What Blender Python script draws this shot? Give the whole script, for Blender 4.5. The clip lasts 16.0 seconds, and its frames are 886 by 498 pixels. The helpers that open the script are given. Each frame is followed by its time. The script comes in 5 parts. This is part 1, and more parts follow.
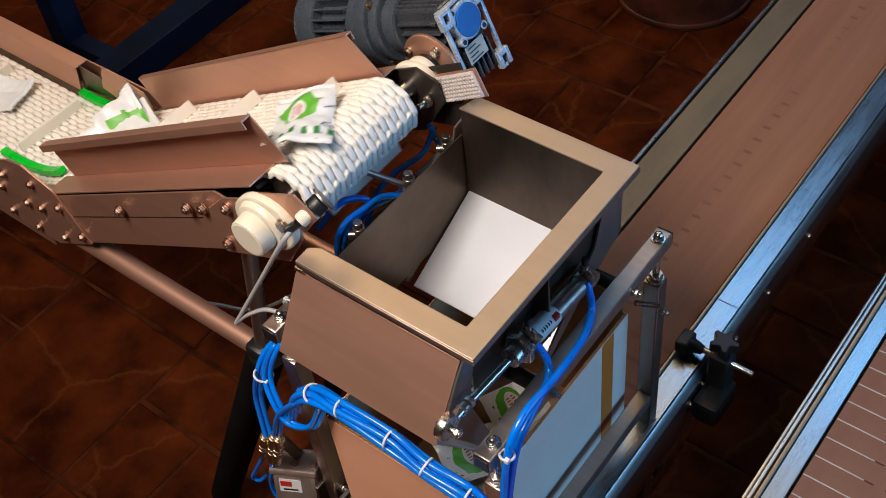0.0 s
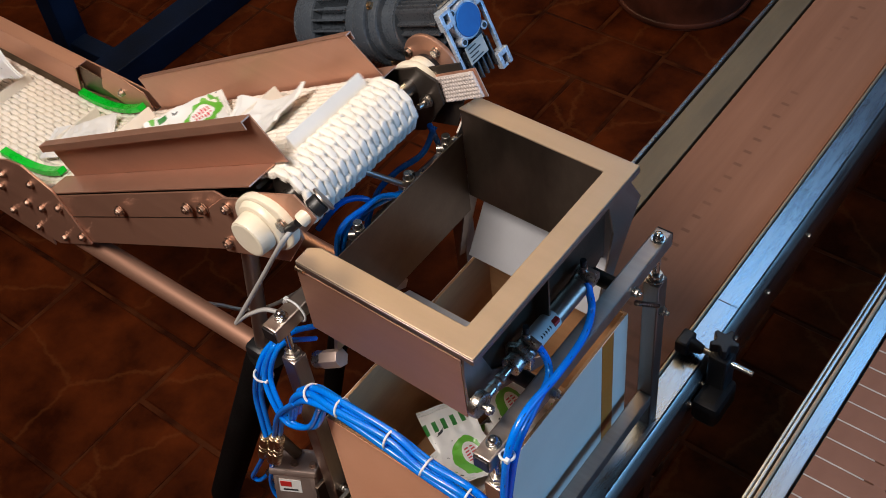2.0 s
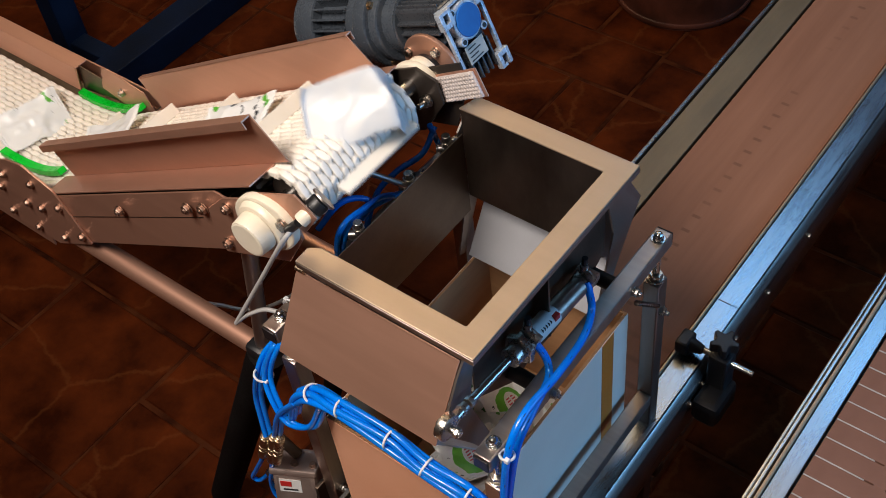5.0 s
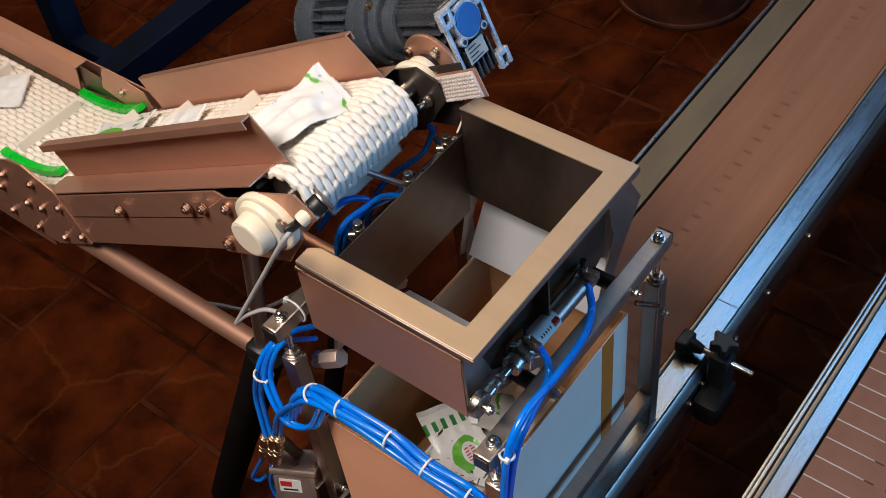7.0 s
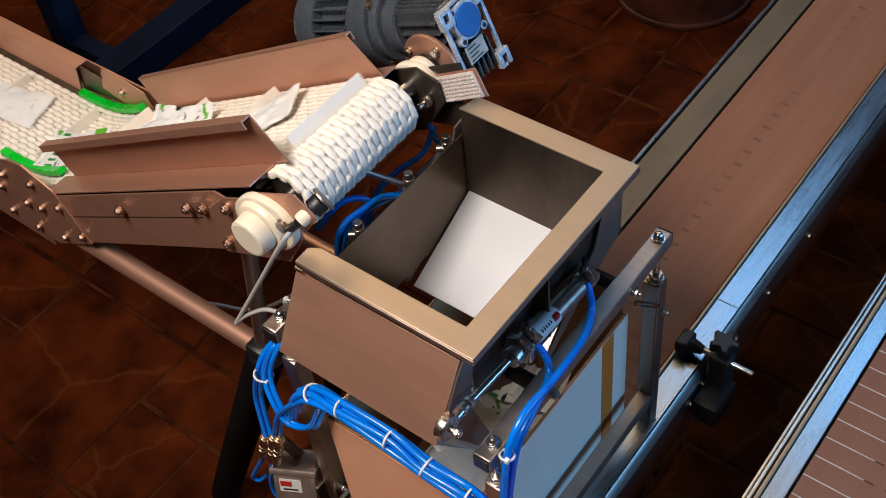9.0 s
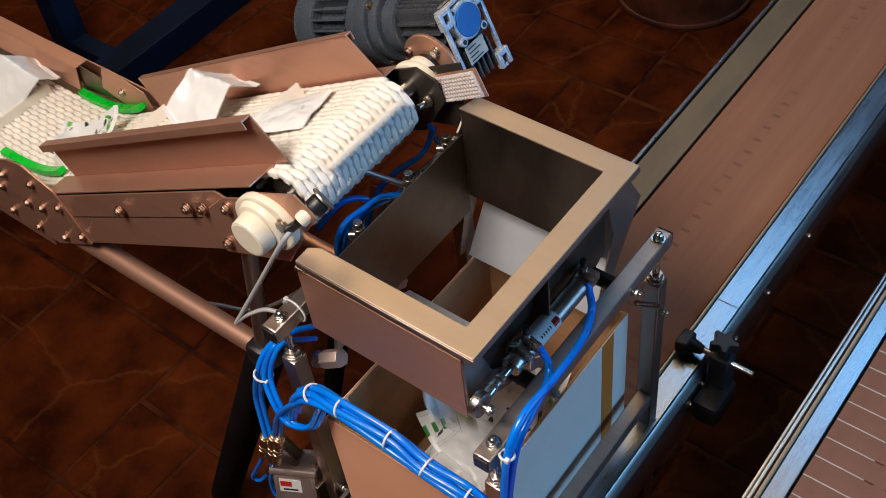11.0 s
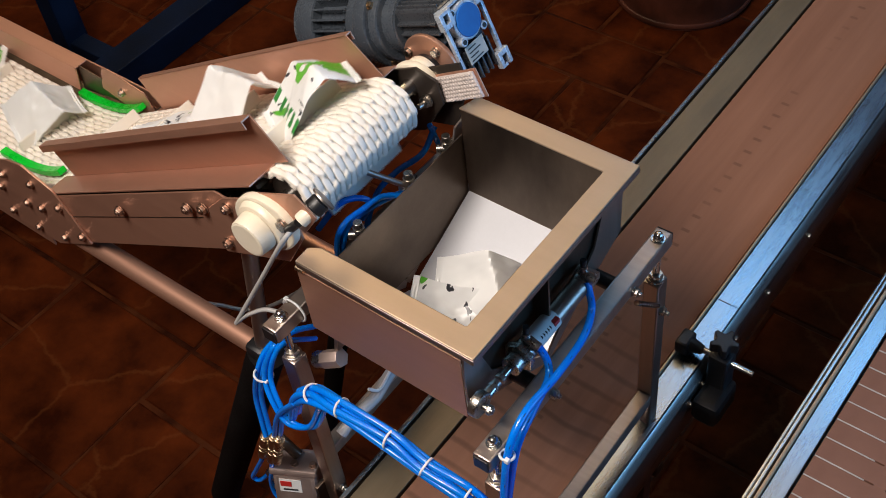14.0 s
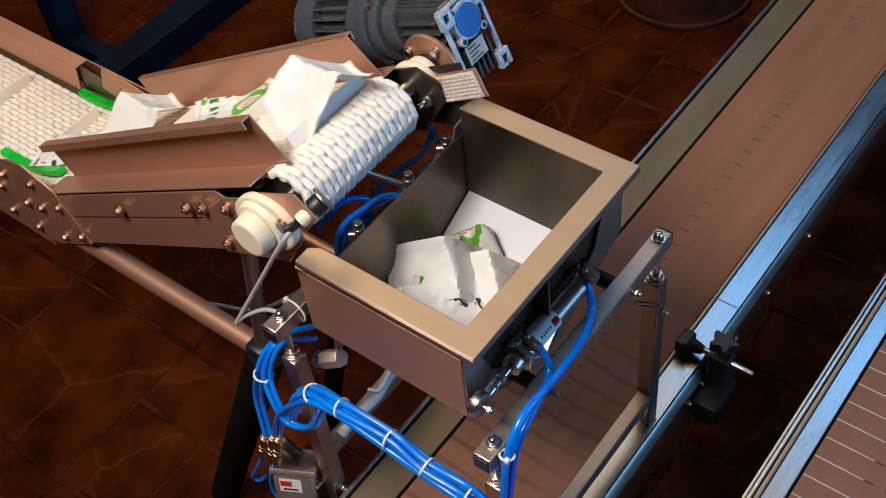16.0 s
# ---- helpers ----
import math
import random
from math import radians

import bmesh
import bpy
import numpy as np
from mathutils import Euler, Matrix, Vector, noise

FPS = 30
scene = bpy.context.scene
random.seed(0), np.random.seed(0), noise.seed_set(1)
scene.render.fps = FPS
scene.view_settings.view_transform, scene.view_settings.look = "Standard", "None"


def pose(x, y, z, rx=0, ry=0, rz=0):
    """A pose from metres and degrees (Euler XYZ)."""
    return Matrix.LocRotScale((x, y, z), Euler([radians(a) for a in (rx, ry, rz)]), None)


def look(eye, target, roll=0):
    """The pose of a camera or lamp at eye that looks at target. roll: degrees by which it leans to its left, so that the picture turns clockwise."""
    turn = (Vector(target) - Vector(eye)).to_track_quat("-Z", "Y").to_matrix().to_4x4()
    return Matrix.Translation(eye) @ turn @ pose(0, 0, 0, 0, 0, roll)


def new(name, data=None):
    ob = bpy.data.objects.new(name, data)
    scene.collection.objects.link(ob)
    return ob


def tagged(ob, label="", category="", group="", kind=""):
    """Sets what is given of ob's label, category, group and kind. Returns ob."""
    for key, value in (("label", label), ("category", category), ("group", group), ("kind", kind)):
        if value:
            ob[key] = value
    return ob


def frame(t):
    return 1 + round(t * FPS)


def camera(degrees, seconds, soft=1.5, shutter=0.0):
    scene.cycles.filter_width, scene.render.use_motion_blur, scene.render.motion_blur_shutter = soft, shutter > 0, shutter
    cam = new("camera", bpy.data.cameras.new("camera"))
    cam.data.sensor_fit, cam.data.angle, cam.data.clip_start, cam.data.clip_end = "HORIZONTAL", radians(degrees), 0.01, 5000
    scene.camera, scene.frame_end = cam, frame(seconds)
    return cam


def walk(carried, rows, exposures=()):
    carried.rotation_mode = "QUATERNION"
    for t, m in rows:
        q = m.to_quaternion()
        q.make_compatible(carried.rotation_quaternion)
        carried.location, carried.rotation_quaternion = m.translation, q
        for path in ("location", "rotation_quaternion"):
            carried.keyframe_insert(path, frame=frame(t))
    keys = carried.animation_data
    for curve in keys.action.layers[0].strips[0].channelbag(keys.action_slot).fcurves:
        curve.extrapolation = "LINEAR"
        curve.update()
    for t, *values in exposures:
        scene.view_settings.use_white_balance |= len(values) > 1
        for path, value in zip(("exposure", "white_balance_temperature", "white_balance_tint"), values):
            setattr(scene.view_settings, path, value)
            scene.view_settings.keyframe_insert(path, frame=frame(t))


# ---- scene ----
cam = camera(42.42, 16.0, soft=0.9, shutter=0.5)
EYE = pose(0.4825, -0.532, 2.2, 41.115, 5.438, 37.176)
walk(cam, [(0.0, EYE), (16.0, EYE)])

# ---- light: blue daylight from a window side, warm hall lamps overhead ----
world = bpy.data.worlds.new("hall")
world.use_nodes = True
world.node_tree.nodes["Background"].inputs[0].default_value = (0.9, 0.75, 0.6, 1)
world.node_tree.nodes["Background"].inputs[1].default_value = 0.0015
scene.world = world
scene.view_settings.exposure = 0.0


def area(name, eye, target, sx, sy, watts, colour):
    lamp = bpy.data.lights.new(name, "AREA")
    lamp.shape, lamp.size, lamp.size_y, lamp.energy, lamp.color = "RECTANGLE", sx, sy, watts, colour
    ob = new(name, lamp)
    ob.matrix_world = look(eye, target)
    return ob


area("window_light", (4.3, 1.6, 1.9), (0, 0.3, 0.8), 3.6, 1.9, 122, (0.20, 0.52, 1.0))
area("skylight", (-0.55, 3.55, 4.5), (-0.55, 3.55, 0.0), 2.0, 1.0, 31, (0.20, 0.53, 1.0))
area("hall_lamp", (-0.46, -0.95, 3.15), (-0.25, 0.2, 1.1), 0.95, 0.75, 75, (1.0, 0.89, 0.80))
area("ceiling_lights", (-3.0, 2.3, 4.5), (-3.0, 2.3, 0.0), 1.7, 2.4, 54, (1.0, 0.72, 0.44))
area("ceiling_lights", (-0.9, 2.25, 4.5), (-0.9, 2.25, 0.0), 1.4, 1.1, 9, (1.0, 0.76, 0.46))

# ---- materials ----


def material(name):
    m = bpy.data.materials.new(name)
    m.use_nodes = True
    nt = m.node_tree
    return m, nt, nt.nodes["Principled BSDF"]


def nd(nt, kind, **values):
    n = nt.nodes.new(kind)
    for k, v in values.items():
        n.inputs[k.replace("_", " ")].default_value = v
    return n


def surface(name, base, dark, rough=0.5, metal=0.0, scale=8.0, fine=220.0, stretch=(1, 1, 1), bump=0.15, depth=0.0006,
            rough_spread=0.12, coat=0.0, spec=0.5, lo=0.35, hi=0.7):
    """Two-scale mottled surface: stains, grain, roughness spread and relief."""
    m, nt, b = material(name)
    tc = nt.nodes.new("ShaderNodeTexCoord")
    mp = nd(nt, "ShaderNodeMapping", Scale=stretch)
    nt.links.new(tc.outputs["Object"], mp.inputs["Vector"])
    n1 = nd(nt, "ShaderNodeTexNoise", Scale=scale, Detail=5.0, Roughness=0.6)
    n2 = nd(nt, "ShaderNodeTexNoise", Scale=fine, Detail=3.0, Roughness=0.6)
    for n in (n1, n2):
        nt.links.new(mp.outputs[0], n.inputs["Vector"])
    ramp = nt.nodes.new("ShaderNodeValToRGB")
    ramp.color_ramp.elements[0].position, ramp.color_ramp.elements[0].color = lo, (*dark, 1)
    ramp.color_ramp.elements[1].position, ramp.color_ramp.elements[1].color = hi, (*base, 1)
    nt.links.new(n1.outputs["Fac"], ramp.inputs[0])
    nt.links.new(ramp.outputs[0], b.inputs["Base Color"])
    mix = nd(nt, "ShaderNodeMath")
    mix.operation = "ADD"
    nt.links.new(n1.outputs["Fac"], mix.inputs[0])
    nt.links.new(n2.outputs["Fac"], mix.inputs[1])
    mr = nd(nt, "ShaderNodeMapRange")
    mr.inputs[1].default_value, mr.inputs[2].default_value = 0.6, 1.4
    mr.inputs[3].default_value, mr.inputs[4].default_value = max(rough - rough_spread, 0.02), min(rough + rough_spread, 1)
    nt.links.new(mix.outputs[0], mr.inputs[0])
    nt.links.new(mr.outputs[0], b.inputs["Roughness"])
    bp = nd(nt, "ShaderNodeBump", Strength=bump, Distance=depth)
    nt.links.new(n2.outputs["Fac"], bp.inputs["Height"])
    nt.links.new(bp.outputs[0], b.inputs["Normal"])
    b.inputs["Metallic"].default_value = metal
    b.inputs["Coat Weight"].default_value = coat
    b.inputs["Specular IOR Level"].default_value = spec
    return m


STEEL = surface("satin_steel", (0.46, 0.385, 0.335), (0.38, 0.32, 0.28), 0.42, 1.0, 5, 160, (1, 14, 1), 0.12, 0.0002, 0.07)
# STEEL_X: brown tint in the base colour stands in for warm reflections
STEEL_X = surface("tinted_satin_steel_lengthwise", (0.62, 0.345, 0.245), (0.58, 0.32, 0.225), 0.47, 0.8, 5, 160, (1, 14, 14), 0.025, 0.0002, 0.05)
STEEL_DARK = surface("dark_steel_sheet", (0.245, 0.19, 0.148), (0.155, 0.117, 0.09), 0.42, 1.0, 7, 180, (2.5, 1, 1), 0.05, 0.0002, 0.08)
POST_STEEL = surface("brushed_tube_steel", (0.42, 0.34, 0.29), (0.34, 0.275, 0.235), 0.36, 1.0, 6, 170, (10, 10, 1), 0.04, 0.0002, 0.06)
RIM_STEEL = surface("satin_steel_rim", (0.53, 0.405, 0.29), (0.49, 0.375, 0.268), 0.48, 0.9, 5, 160, (1, 8, 8), 0.05, 0.0002, 0.05)
# olive colour carries the warm, dim reflection on the left aluminium cover
COVER_TINT = surface("olive_tinted_cover", (0.25, 0.185, 0.11), (0.20, 0.148, 0.088), 0.45, 0.6, 6, 200, (6, 1, 1), 0.05, 0.0002)
PLATE = surface("pale_satin_plate", (0.47, 0.475, 0.505), (0.43, 0.435, 0.46), 0.50, 0.4, 6, 260, (1, 1, 1), 0.1, 0.0002)
ALU = surface("anodised_aluminium", (0.56, 0.54, 0.50), (0.49, 0.47, 0.44), 0.30, 1.0, 9, 200, (8, 1, 8), 0.02, 0.0002, 0.06)
ALU_FINE = surface("bright_aluminium", (0.43, 0.44, 0.45), (0.37, 0.38, 0.39), 0.28, 1.0, 9, 200, (8, 1, 8), 0.004, 0.0001, 0.04)
CHROME = surface("chromed_steel", (0.60, 0.58, 0.55), (0.48, 0.46, 0.43), 0.24, 1.0, 20, 300, bump=0.03, rough_spread=0.05)
ZINC = surface("zinc_plated_bolt", (0.58, 0.54, 0.48), (0.42, 0.38, 0.34), 0.30, 1.0, 60, 400, bump=0.05)
BOLT = surface("dull_steel_bolt", (0.50, 0.36, 0.29), (0.36, 0.25, 0.19), 0.42, 1.0, 60, 400, bump=0.05)
BRASS = surface("nickel_brass_fitting", (0.58, 0.45, 0.30), (0.46, 0.34, 0.22), 0.3, 1.0, 40, 300, bump=0.04)
BLACK = surface("black_plastic", (0.012, 0.012, 0.014), (0.008, 0.008, 0.009), 0.42, 0.0, 30, 400)
IRON = surface("near_black_iron", (0.010, 0.009, 0.009), (0.006, 0.005, 0.005), 0.7, 0.0, 12, 200, spec=0.06)
CREAM = surface("cream_plastic", (0.80, 0.72, 0.58), (0.74, 0.66, 0.52), 0.35, 0.0, 18, 350, bump=0.06)
BELT_WHITE = surface("white_belt_plastic", (0.87, 0.81, 0.72), (0.79, 0.73, 0.64), 0.45, 0.0, 14, 300, bump=0.08)
GREEN = surface("green_wear_strip", (0.0, 0.55, 0.03), (0.0, 0.45, 0.02), 0.3, 0.0, 20, 300, bump=0.05)
TUBE_BLUE = surface("blue_air_hose", (0.0, 0.21, 0.86), (0.0, 0.17, 0.76), 0.2, 0.0, 30, 300, bump=0.03, coat=0.1)
CAP_BLUE = surface("blue_plastic_cap", (0.01, 0.14, 0.48), (0.01, 0.11, 0.40), 0.38, 0.0, 30, 300)
MOTOR_GREY = surface("grey_motor_paint", (0.058, 0.070, 0.086), (0.046, 0.056, 0.070), 0.27, 0.0, 22, 260, bump=0.03, coat=0.35)
# steel darkened in its base colour, also for the far head plate's reflection
DARKENED_STEEL = surface("darkened_steel", (0.055, 0.042, 0.034), (0.035, 0.027, 0.022), 0.45, 0.5, 10, 200)
PLATE_TIN = surface("dull_tin_plate", (0.50, 0.50, 0.46), (0.42, 0.42, 0.38), 0.45, 0.0, 30, 300)
# lit copy of the casting: blue light on the end face is in the colour
CAST_FACE = surface("machined_casting_lit_tint", (0.50, 0.56, 0.64), (0.44, 0.49, 0.56), 0.3, 0.4, 25, 280, bump=0.02)
CAST = surface("cast_aluminium_paint", (0.075, 0.083, 0.096), (0.052, 0.058, 0.068), 0.28, 0.3, 25, 280, bump=0.05)
CABLE = surface("grey_cable", (0.40, 0.39, 0.38), (0.34, 0.33, 0.32), 0.5, 0.0, 40, 300)
TIE = surface("white_nylon", (0.80, 0.80, 0.80), (0.74, 0.74, 0.74), 0.4, 0.0, 40, 300)
PIPE_WHITE = surface("greyed_white_plastic", (0.52, 0.50, 0.49), (0.44, 0.42, 0.41), 0.5, 0.0, 25, 300)
CAST_BRIGHT = surface("sand_cast_aluminium", (0.55, 0.43, 0.385), (0.44, 0.34, 0.30), 0.48, 0.8, 30, 240, bump=0.2)
LENS = surface("clear_prism_plastic", (0.62, 0.55, 0.52), (0.52, 0.45, 0.42), 0.2, 0.0, 60, 300)
PAPER = surface("white_label", (0.72, 0.72, 0.70), (0.66, 0.66, 0.64), 0.5, 0.0, 30, 300)
INK = surface("dark_print", (0.03, 0.03, 0.035), (0.02, 0.02, 0.02), 0.5, 0.0, 60, 400)
RED_INK = surface("red_print", (0.55, 0.03, 0.02), (0.45, 0.02, 0.02), 0.5, 0.0, 60, 400)
KRAFT = surface("kraft_board", (0.44, 0.235, 0.11), (0.36, 0.18, 0.08), 0.8, 0.0, 7, 260, (1, 1, 6), 0.2, 0.0004)
WHITE_BOARD = surface("white_board", (0.87, 0.755, 0.64), (0.79, 0.68, 0.57), 0.6, 0.0, 5, 240, bump=0.1)
FRONT_BOARD = surface("tan_board", (0.84, 0.43, 0.27), (0.76, 0.37, 0.22), 0.7, 0.0, 5, 240, bump=0.12)
TAPE = surface("brown_packing_tape", (0.70, 0.205, 0.025), (0.60, 0.165, 0.02), 0.45, 0.0, 12, 200)
BELT_BROWN = surface("brown_pvc_belt", (0.285, 0.138, 0.086), (0.235, 0.11, 0.067), 0.6, 0.0, 3.5, 160, (9, 0.6, 1), 0.12, 0.0003, spec=0.12)
# belt marks: paired dark dashes, and wavy dark bands across its near end
nt = BELT_BROWN.node_tree
bsdf = nt.nodes["Principled BSDF"]
tc = nt.nodes.new("ShaderNodeTexCoord")
wave = nd(nt, "ShaderNodeTexWave", Scale=7.5, Distortion=4.0, Detail=2.0, Detail_Scale=0.6)
wave.bands_direction = "Y"
nt.links.new(tc.outputs["Object"], wave.inputs["Vector"])
wr = nt.nodes.new("ShaderNodeValToRGB")
wr.color_ramp.elements[0].position, wr.color_ramp.elements[0].color = 0.0, (0.42, 0.42, 0.42, 1)
wr.color_ramp.elements[1].position, wr.color_ramp.elements[1].color = 0.22, (0, 0, 0, 1)
nt.links.new(wave.outputs["Fac"], wr.inputs[0])
sepb = nt.nodes.new("ShaderNodeSeparateXYZ")
nt.links.new(tc.outputs["Object"], sepb.inputs[0])
mark = None
for op, src, amount in (("ADD", sepb.outputs[0], 0.126), ("PINGPONG", sepb.outputs[1], 0.0199)):
    n = nd(nt, "ShaderNodeMath")
    n.operation = op
    nt.links.new(src, n.inputs[0])
    n.inputs[1].default_value = amount
    size = nd(nt, "ShaderNodeMath")
    size.operation = "ABSOLUTE"
    nt.links.new(n.outputs[0], size.inputs[0])
    near_line = nd(nt, "ShaderNodeMapRange")
    near_line.inputs[1].default_value, near_line.inputs[2].default_value = (0.006, 0.010) if op == "ADD" else (0.0025, 0.0045)
    near_line.inputs[3].default_value, near_line.inputs[4].default_value = 1.0, 0.0
    nt.links.new(size.outputs[0], near_line.inputs[0])
    if mark is None:
        mark = near_line
    else:
        sr = nd(nt, "ShaderNodeMath")
        sr.operation = "MULTIPLY"
        nt.links.new(mark.outputs[0], sr.inputs[0])
        nt.links.new(near_line.outputs[0], sr.inputs[1])
dim = nd(nt, "ShaderNodeMath")
dim.operation = "MULTIPLY"
dim.inputs[1].default_value = 0.42
nt.links.new(sr.outputs[0], dim.inputs[0])
sr = dim
both = nd(nt, "ShaderNodeMath")
both.operation = "MAXIMUM"
nt.links.new(sr.outputs[0], both.inputs[1])
patch = nd(nt, "ShaderNodeTexNoise", Scale=3.0, Detail=2.0)
nt.links.new(tc.outputs["Object"], patch.inputs["Vector"])
gate = nd(nt, "ShaderNodeMapRange")
gate.inputs[1].default_value, gate.inputs[2].default_value = 0.34, 0.52
nt.links.new(patch.outputs["Fac"], gate.inputs[0])
fade = nd(nt, "ShaderNodeMapRange")
fade.inputs[1].default_value, fade.inputs[2].default_value = 0.42, 0.56
fade.inputs[3].default_value, fade.inputs[4].default_value = 1.0, 0.0
nt.links.new(sepb.outputs[1], fade.inputs[0])
wavy_bands = nd(nt, "ShaderNodeMath")
wavy_bands.operation = "MULTIPLY"
nt.links.new(wr.outputs[0], wavy_bands.inputs[0])
nt.links.new(fade.outputs[0], wavy_bands.inputs[1])
nt.links.new(wavy_bands.outputs[0], both.inputs[0])
weak = nd(nt, "ShaderNodeMath")
weak.operation = "MULTIPLY"
nt.links.new(both.outputs[0], weak.inputs[0])
nt.links.new(gate.outputs[0], weak.inputs[1])
old = bsdf.inputs["Base Color"].links[0].from_socket
blend = nt.nodes.new("ShaderNodeMix")
blend.data_type = "RGBA"
nt.links.new(weak.outputs[0], blend.inputs[0])
nt.links.new(old, blend.inputs[6])
blend.inputs[7].default_value = (0.07, 0.035, 0.022, 1)
nt.links.new(blend.outputs[2], bsdf.inputs["Base Color"])
SLAT = surface("brown_belt_module", (0.24, 0.125, 0.09), (0.19, 0.095, 0.068), 0.55, 0.0, 6, 200, spec=0.15)
SLAT_EDGE = surface("worn_pale_edge", (0.55, 0.53, 0.5), (0.42, 0.4, 0.38), 0.5, 0.0, 40, 200)
TILE = surface("worn_terracotta", (0.092, 0.0175, 0.0036), (0.024, 0.0042, 0.0009), 0.62, 0.0, 6, 90, (1, 1, 1), 0.4, 0.002, spec=0.03)
nt = TILE.node_tree
bsdf = nt.nodes["Principled BSDF"]
tc = nt.nodes.new("ShaderNodeTexCoord")
info = nt.nodes.new("ShaderNodeObjectInfo")
shift = nt.nodes.new("ShaderNodeVectorMath")
shift.operation = "ADD"
wob = nd(nt, "ShaderNodeTexNoise", Scale=18.0, Detail=6.0, Roughness=0.7)
nt.links.new(tc.outputs["Object"], wob.inputs["Vector"])
push = nd(nt, "ShaderNodeVectorMath")
push.operation = "SCALE"
push.inputs["Scale"].default_value = 0.06
nt.links.new(wob.outputs["Color"], push.inputs[0])
nt.links.new(tc.outputs["Object"], shift.inputs[0])
nt.links.new(push.outputs[0], shift.inputs[1])
far_shift = nt.nodes.new("ShaderNodeVectorMath")
far_shift.operation = "ADD"
nt.links.new(shift.outputs[0], far_shift.inputs[0])
nt.links.new(info.outputs["Random"], far_shift.inputs[1])
vor = nd(nt, "ShaderNodeTexVoronoi", Scale=2.6)
vor.feature = "DISTANCE_TO_EDGE"
nt.links.new(far_shift.outputs[0], vor.inputs["Vector"])
line = nt.nodes.new("ShaderNodeValToRGB")
line.color_ramp.elements[0].position, line.color_ramp.elements[0].color = 0.004, (0.3, 0.3, 0.3, 1)
line.color_ramp.elements[1].position, line.color_ramp.elements[1].color = 0.020, (0, 0, 0, 1)
nt.links.new(vor.outputs["Distance"], line.inputs[0])
old = bsdf.inputs["Base Color"].links[0].from_socket
blend = nt.nodes.new("ShaderNodeMix")
blend.data_type = "RGBA"
nt.links.new(line.outputs[0], blend.inputs[0])
nt.links.new(old, blend.inputs[6])
blend.inputs[7].default_value = (0.13, 0.04, 0.012, 1)
nt.links.new(blend.outputs[2], bsdf.inputs["Base Color"])
GROUT = surface("worn_grout", (0.085, 0.024, 0.008), (0.022, 0.005, 0.002), 0.8, 0.0, 9, 90, bump=0.4, spec=0.03)
BLUE_PAINT = surface("blue_painted_steel", (0.003, 0.011, 0.034), (0.001, 0.004, 0.012), 0.6, 0.0, 5, 150, spec=0.15)
OCHRE_WALL = surface("ochre_wall_tint", (0.34, 0.17, 0.09), (0.27, 0.13, 0.07), 0.9, 0.0, 2, 40)



def let_through(mat, share, colour):
    """Thin plastic: part of the light passes diffusely."""
    nt = mat.node_tree
    out, b = nt.nodes["Material Output"], nt.nodes["Principled BSDF"]
    tr = nt.nodes.new("ShaderNodeBsdfTranslucent")
    tr.inputs["Color"].default_value = (*colour, 1)
    mix = nt.nodes.new("ShaderNodeMixShader")
    mix.inputs[0].default_value = share
    nt.links.new(b.outputs[0], mix.inputs[1])
    nt.links.new(tr.outputs[0], mix.inputs[2])
    nt.links.new(mix.outputs[0], out.inputs["Surface"])
    return mat


CLEAT_WHITE = let_through(surface("thin_white_cleat", (0.90, 0.85, 0.76), (0.84, 0.79, 0.70), 0.42, 0.0, 14, 300, bump=0.05), 0.15, (0.92, 0.88, 0.81))

# ---- mesh helpers ----


SOFT = {"hose": 70, "cable": 70, "cable_tie": 70, "film_pouch": 28, "end_seal": 60}     # crease angle of round things


def mesh_object(name, bm, mat, parent=None, label="", smooth=False):
    me = bpy.data.meshes.new(name)
    bmesh.ops.recalc_face_normals(bm, faces=bm.faces)
    bm.to_mesh(me)
    bm.free()
    me.materials.append(mat)
    if smooth:
        for p in me.polygons:
            p.use_smooth = True
        me.set_sharp_from_angle(angle=radians(SOFT.get(name, 21)))
    ob = new(name, me)
    if parent is not None:
        ob.parent = parent
        ob.matrix_parent_inverse = Matrix.Translation(parent.matrix_basis.translation).inverted() if parent.parent is None else Matrix()
    if label:
        ob["label"] = label
    return ob


def part(name, bm, mat, parent, label="", smooth=True):
    """One mesh under its thing; the mesh is given in world metres."""
    ob = mesh_object(name, bm, mat, None, label, smooth)
    ob.parent = parent
    ob.matrix_parent_inverse = base_of(parent).inverted()
    return ob


def base_of(ob):
    m = ob.matrix_basis.copy()
    if ob.parent is not None:
        m = base_of(ob.parent) @ ob.matrix_parent_inverse @ m
    return m


def thing(name, base, label, category, group="", kind=""):
    ob = new(name)
    ob.empty_display_size = 0.05
    ob.location = base
    return tagged(ob, label, category, group, kind)


def box(x0, x1, y0, y1, z0, z1, bevel=0.0, bm=None, m=None):
    own = bmesh.new()
    bmesh.ops.create_cube(own, size=1.0, matrix=Matrix.Translation(((x0 + x1) / 2, (y0 + y1) / 2, (z0 + z1) / 2)) @ Matrix.Diagonal((x1 - x0, y1 - y0, z1 - z0, 1)))
    if bevel:
        bmesh.ops.bevel(own, geom=list(own.edges), offset=bevel, segments=2, affect="EDGES", profile=0.5)
    return merged(own, bm, m)


def merged(own, bm, m=None):
    if m is not None:
        own.transform(m)
    if bm is None:
        return own
    me = bpy.data.meshes.new("scrap")
    own.to_mesh(me)
    own.free()
    bm.from_mesh(me)
    bpy.data.meshes.remove(me)
    return bm


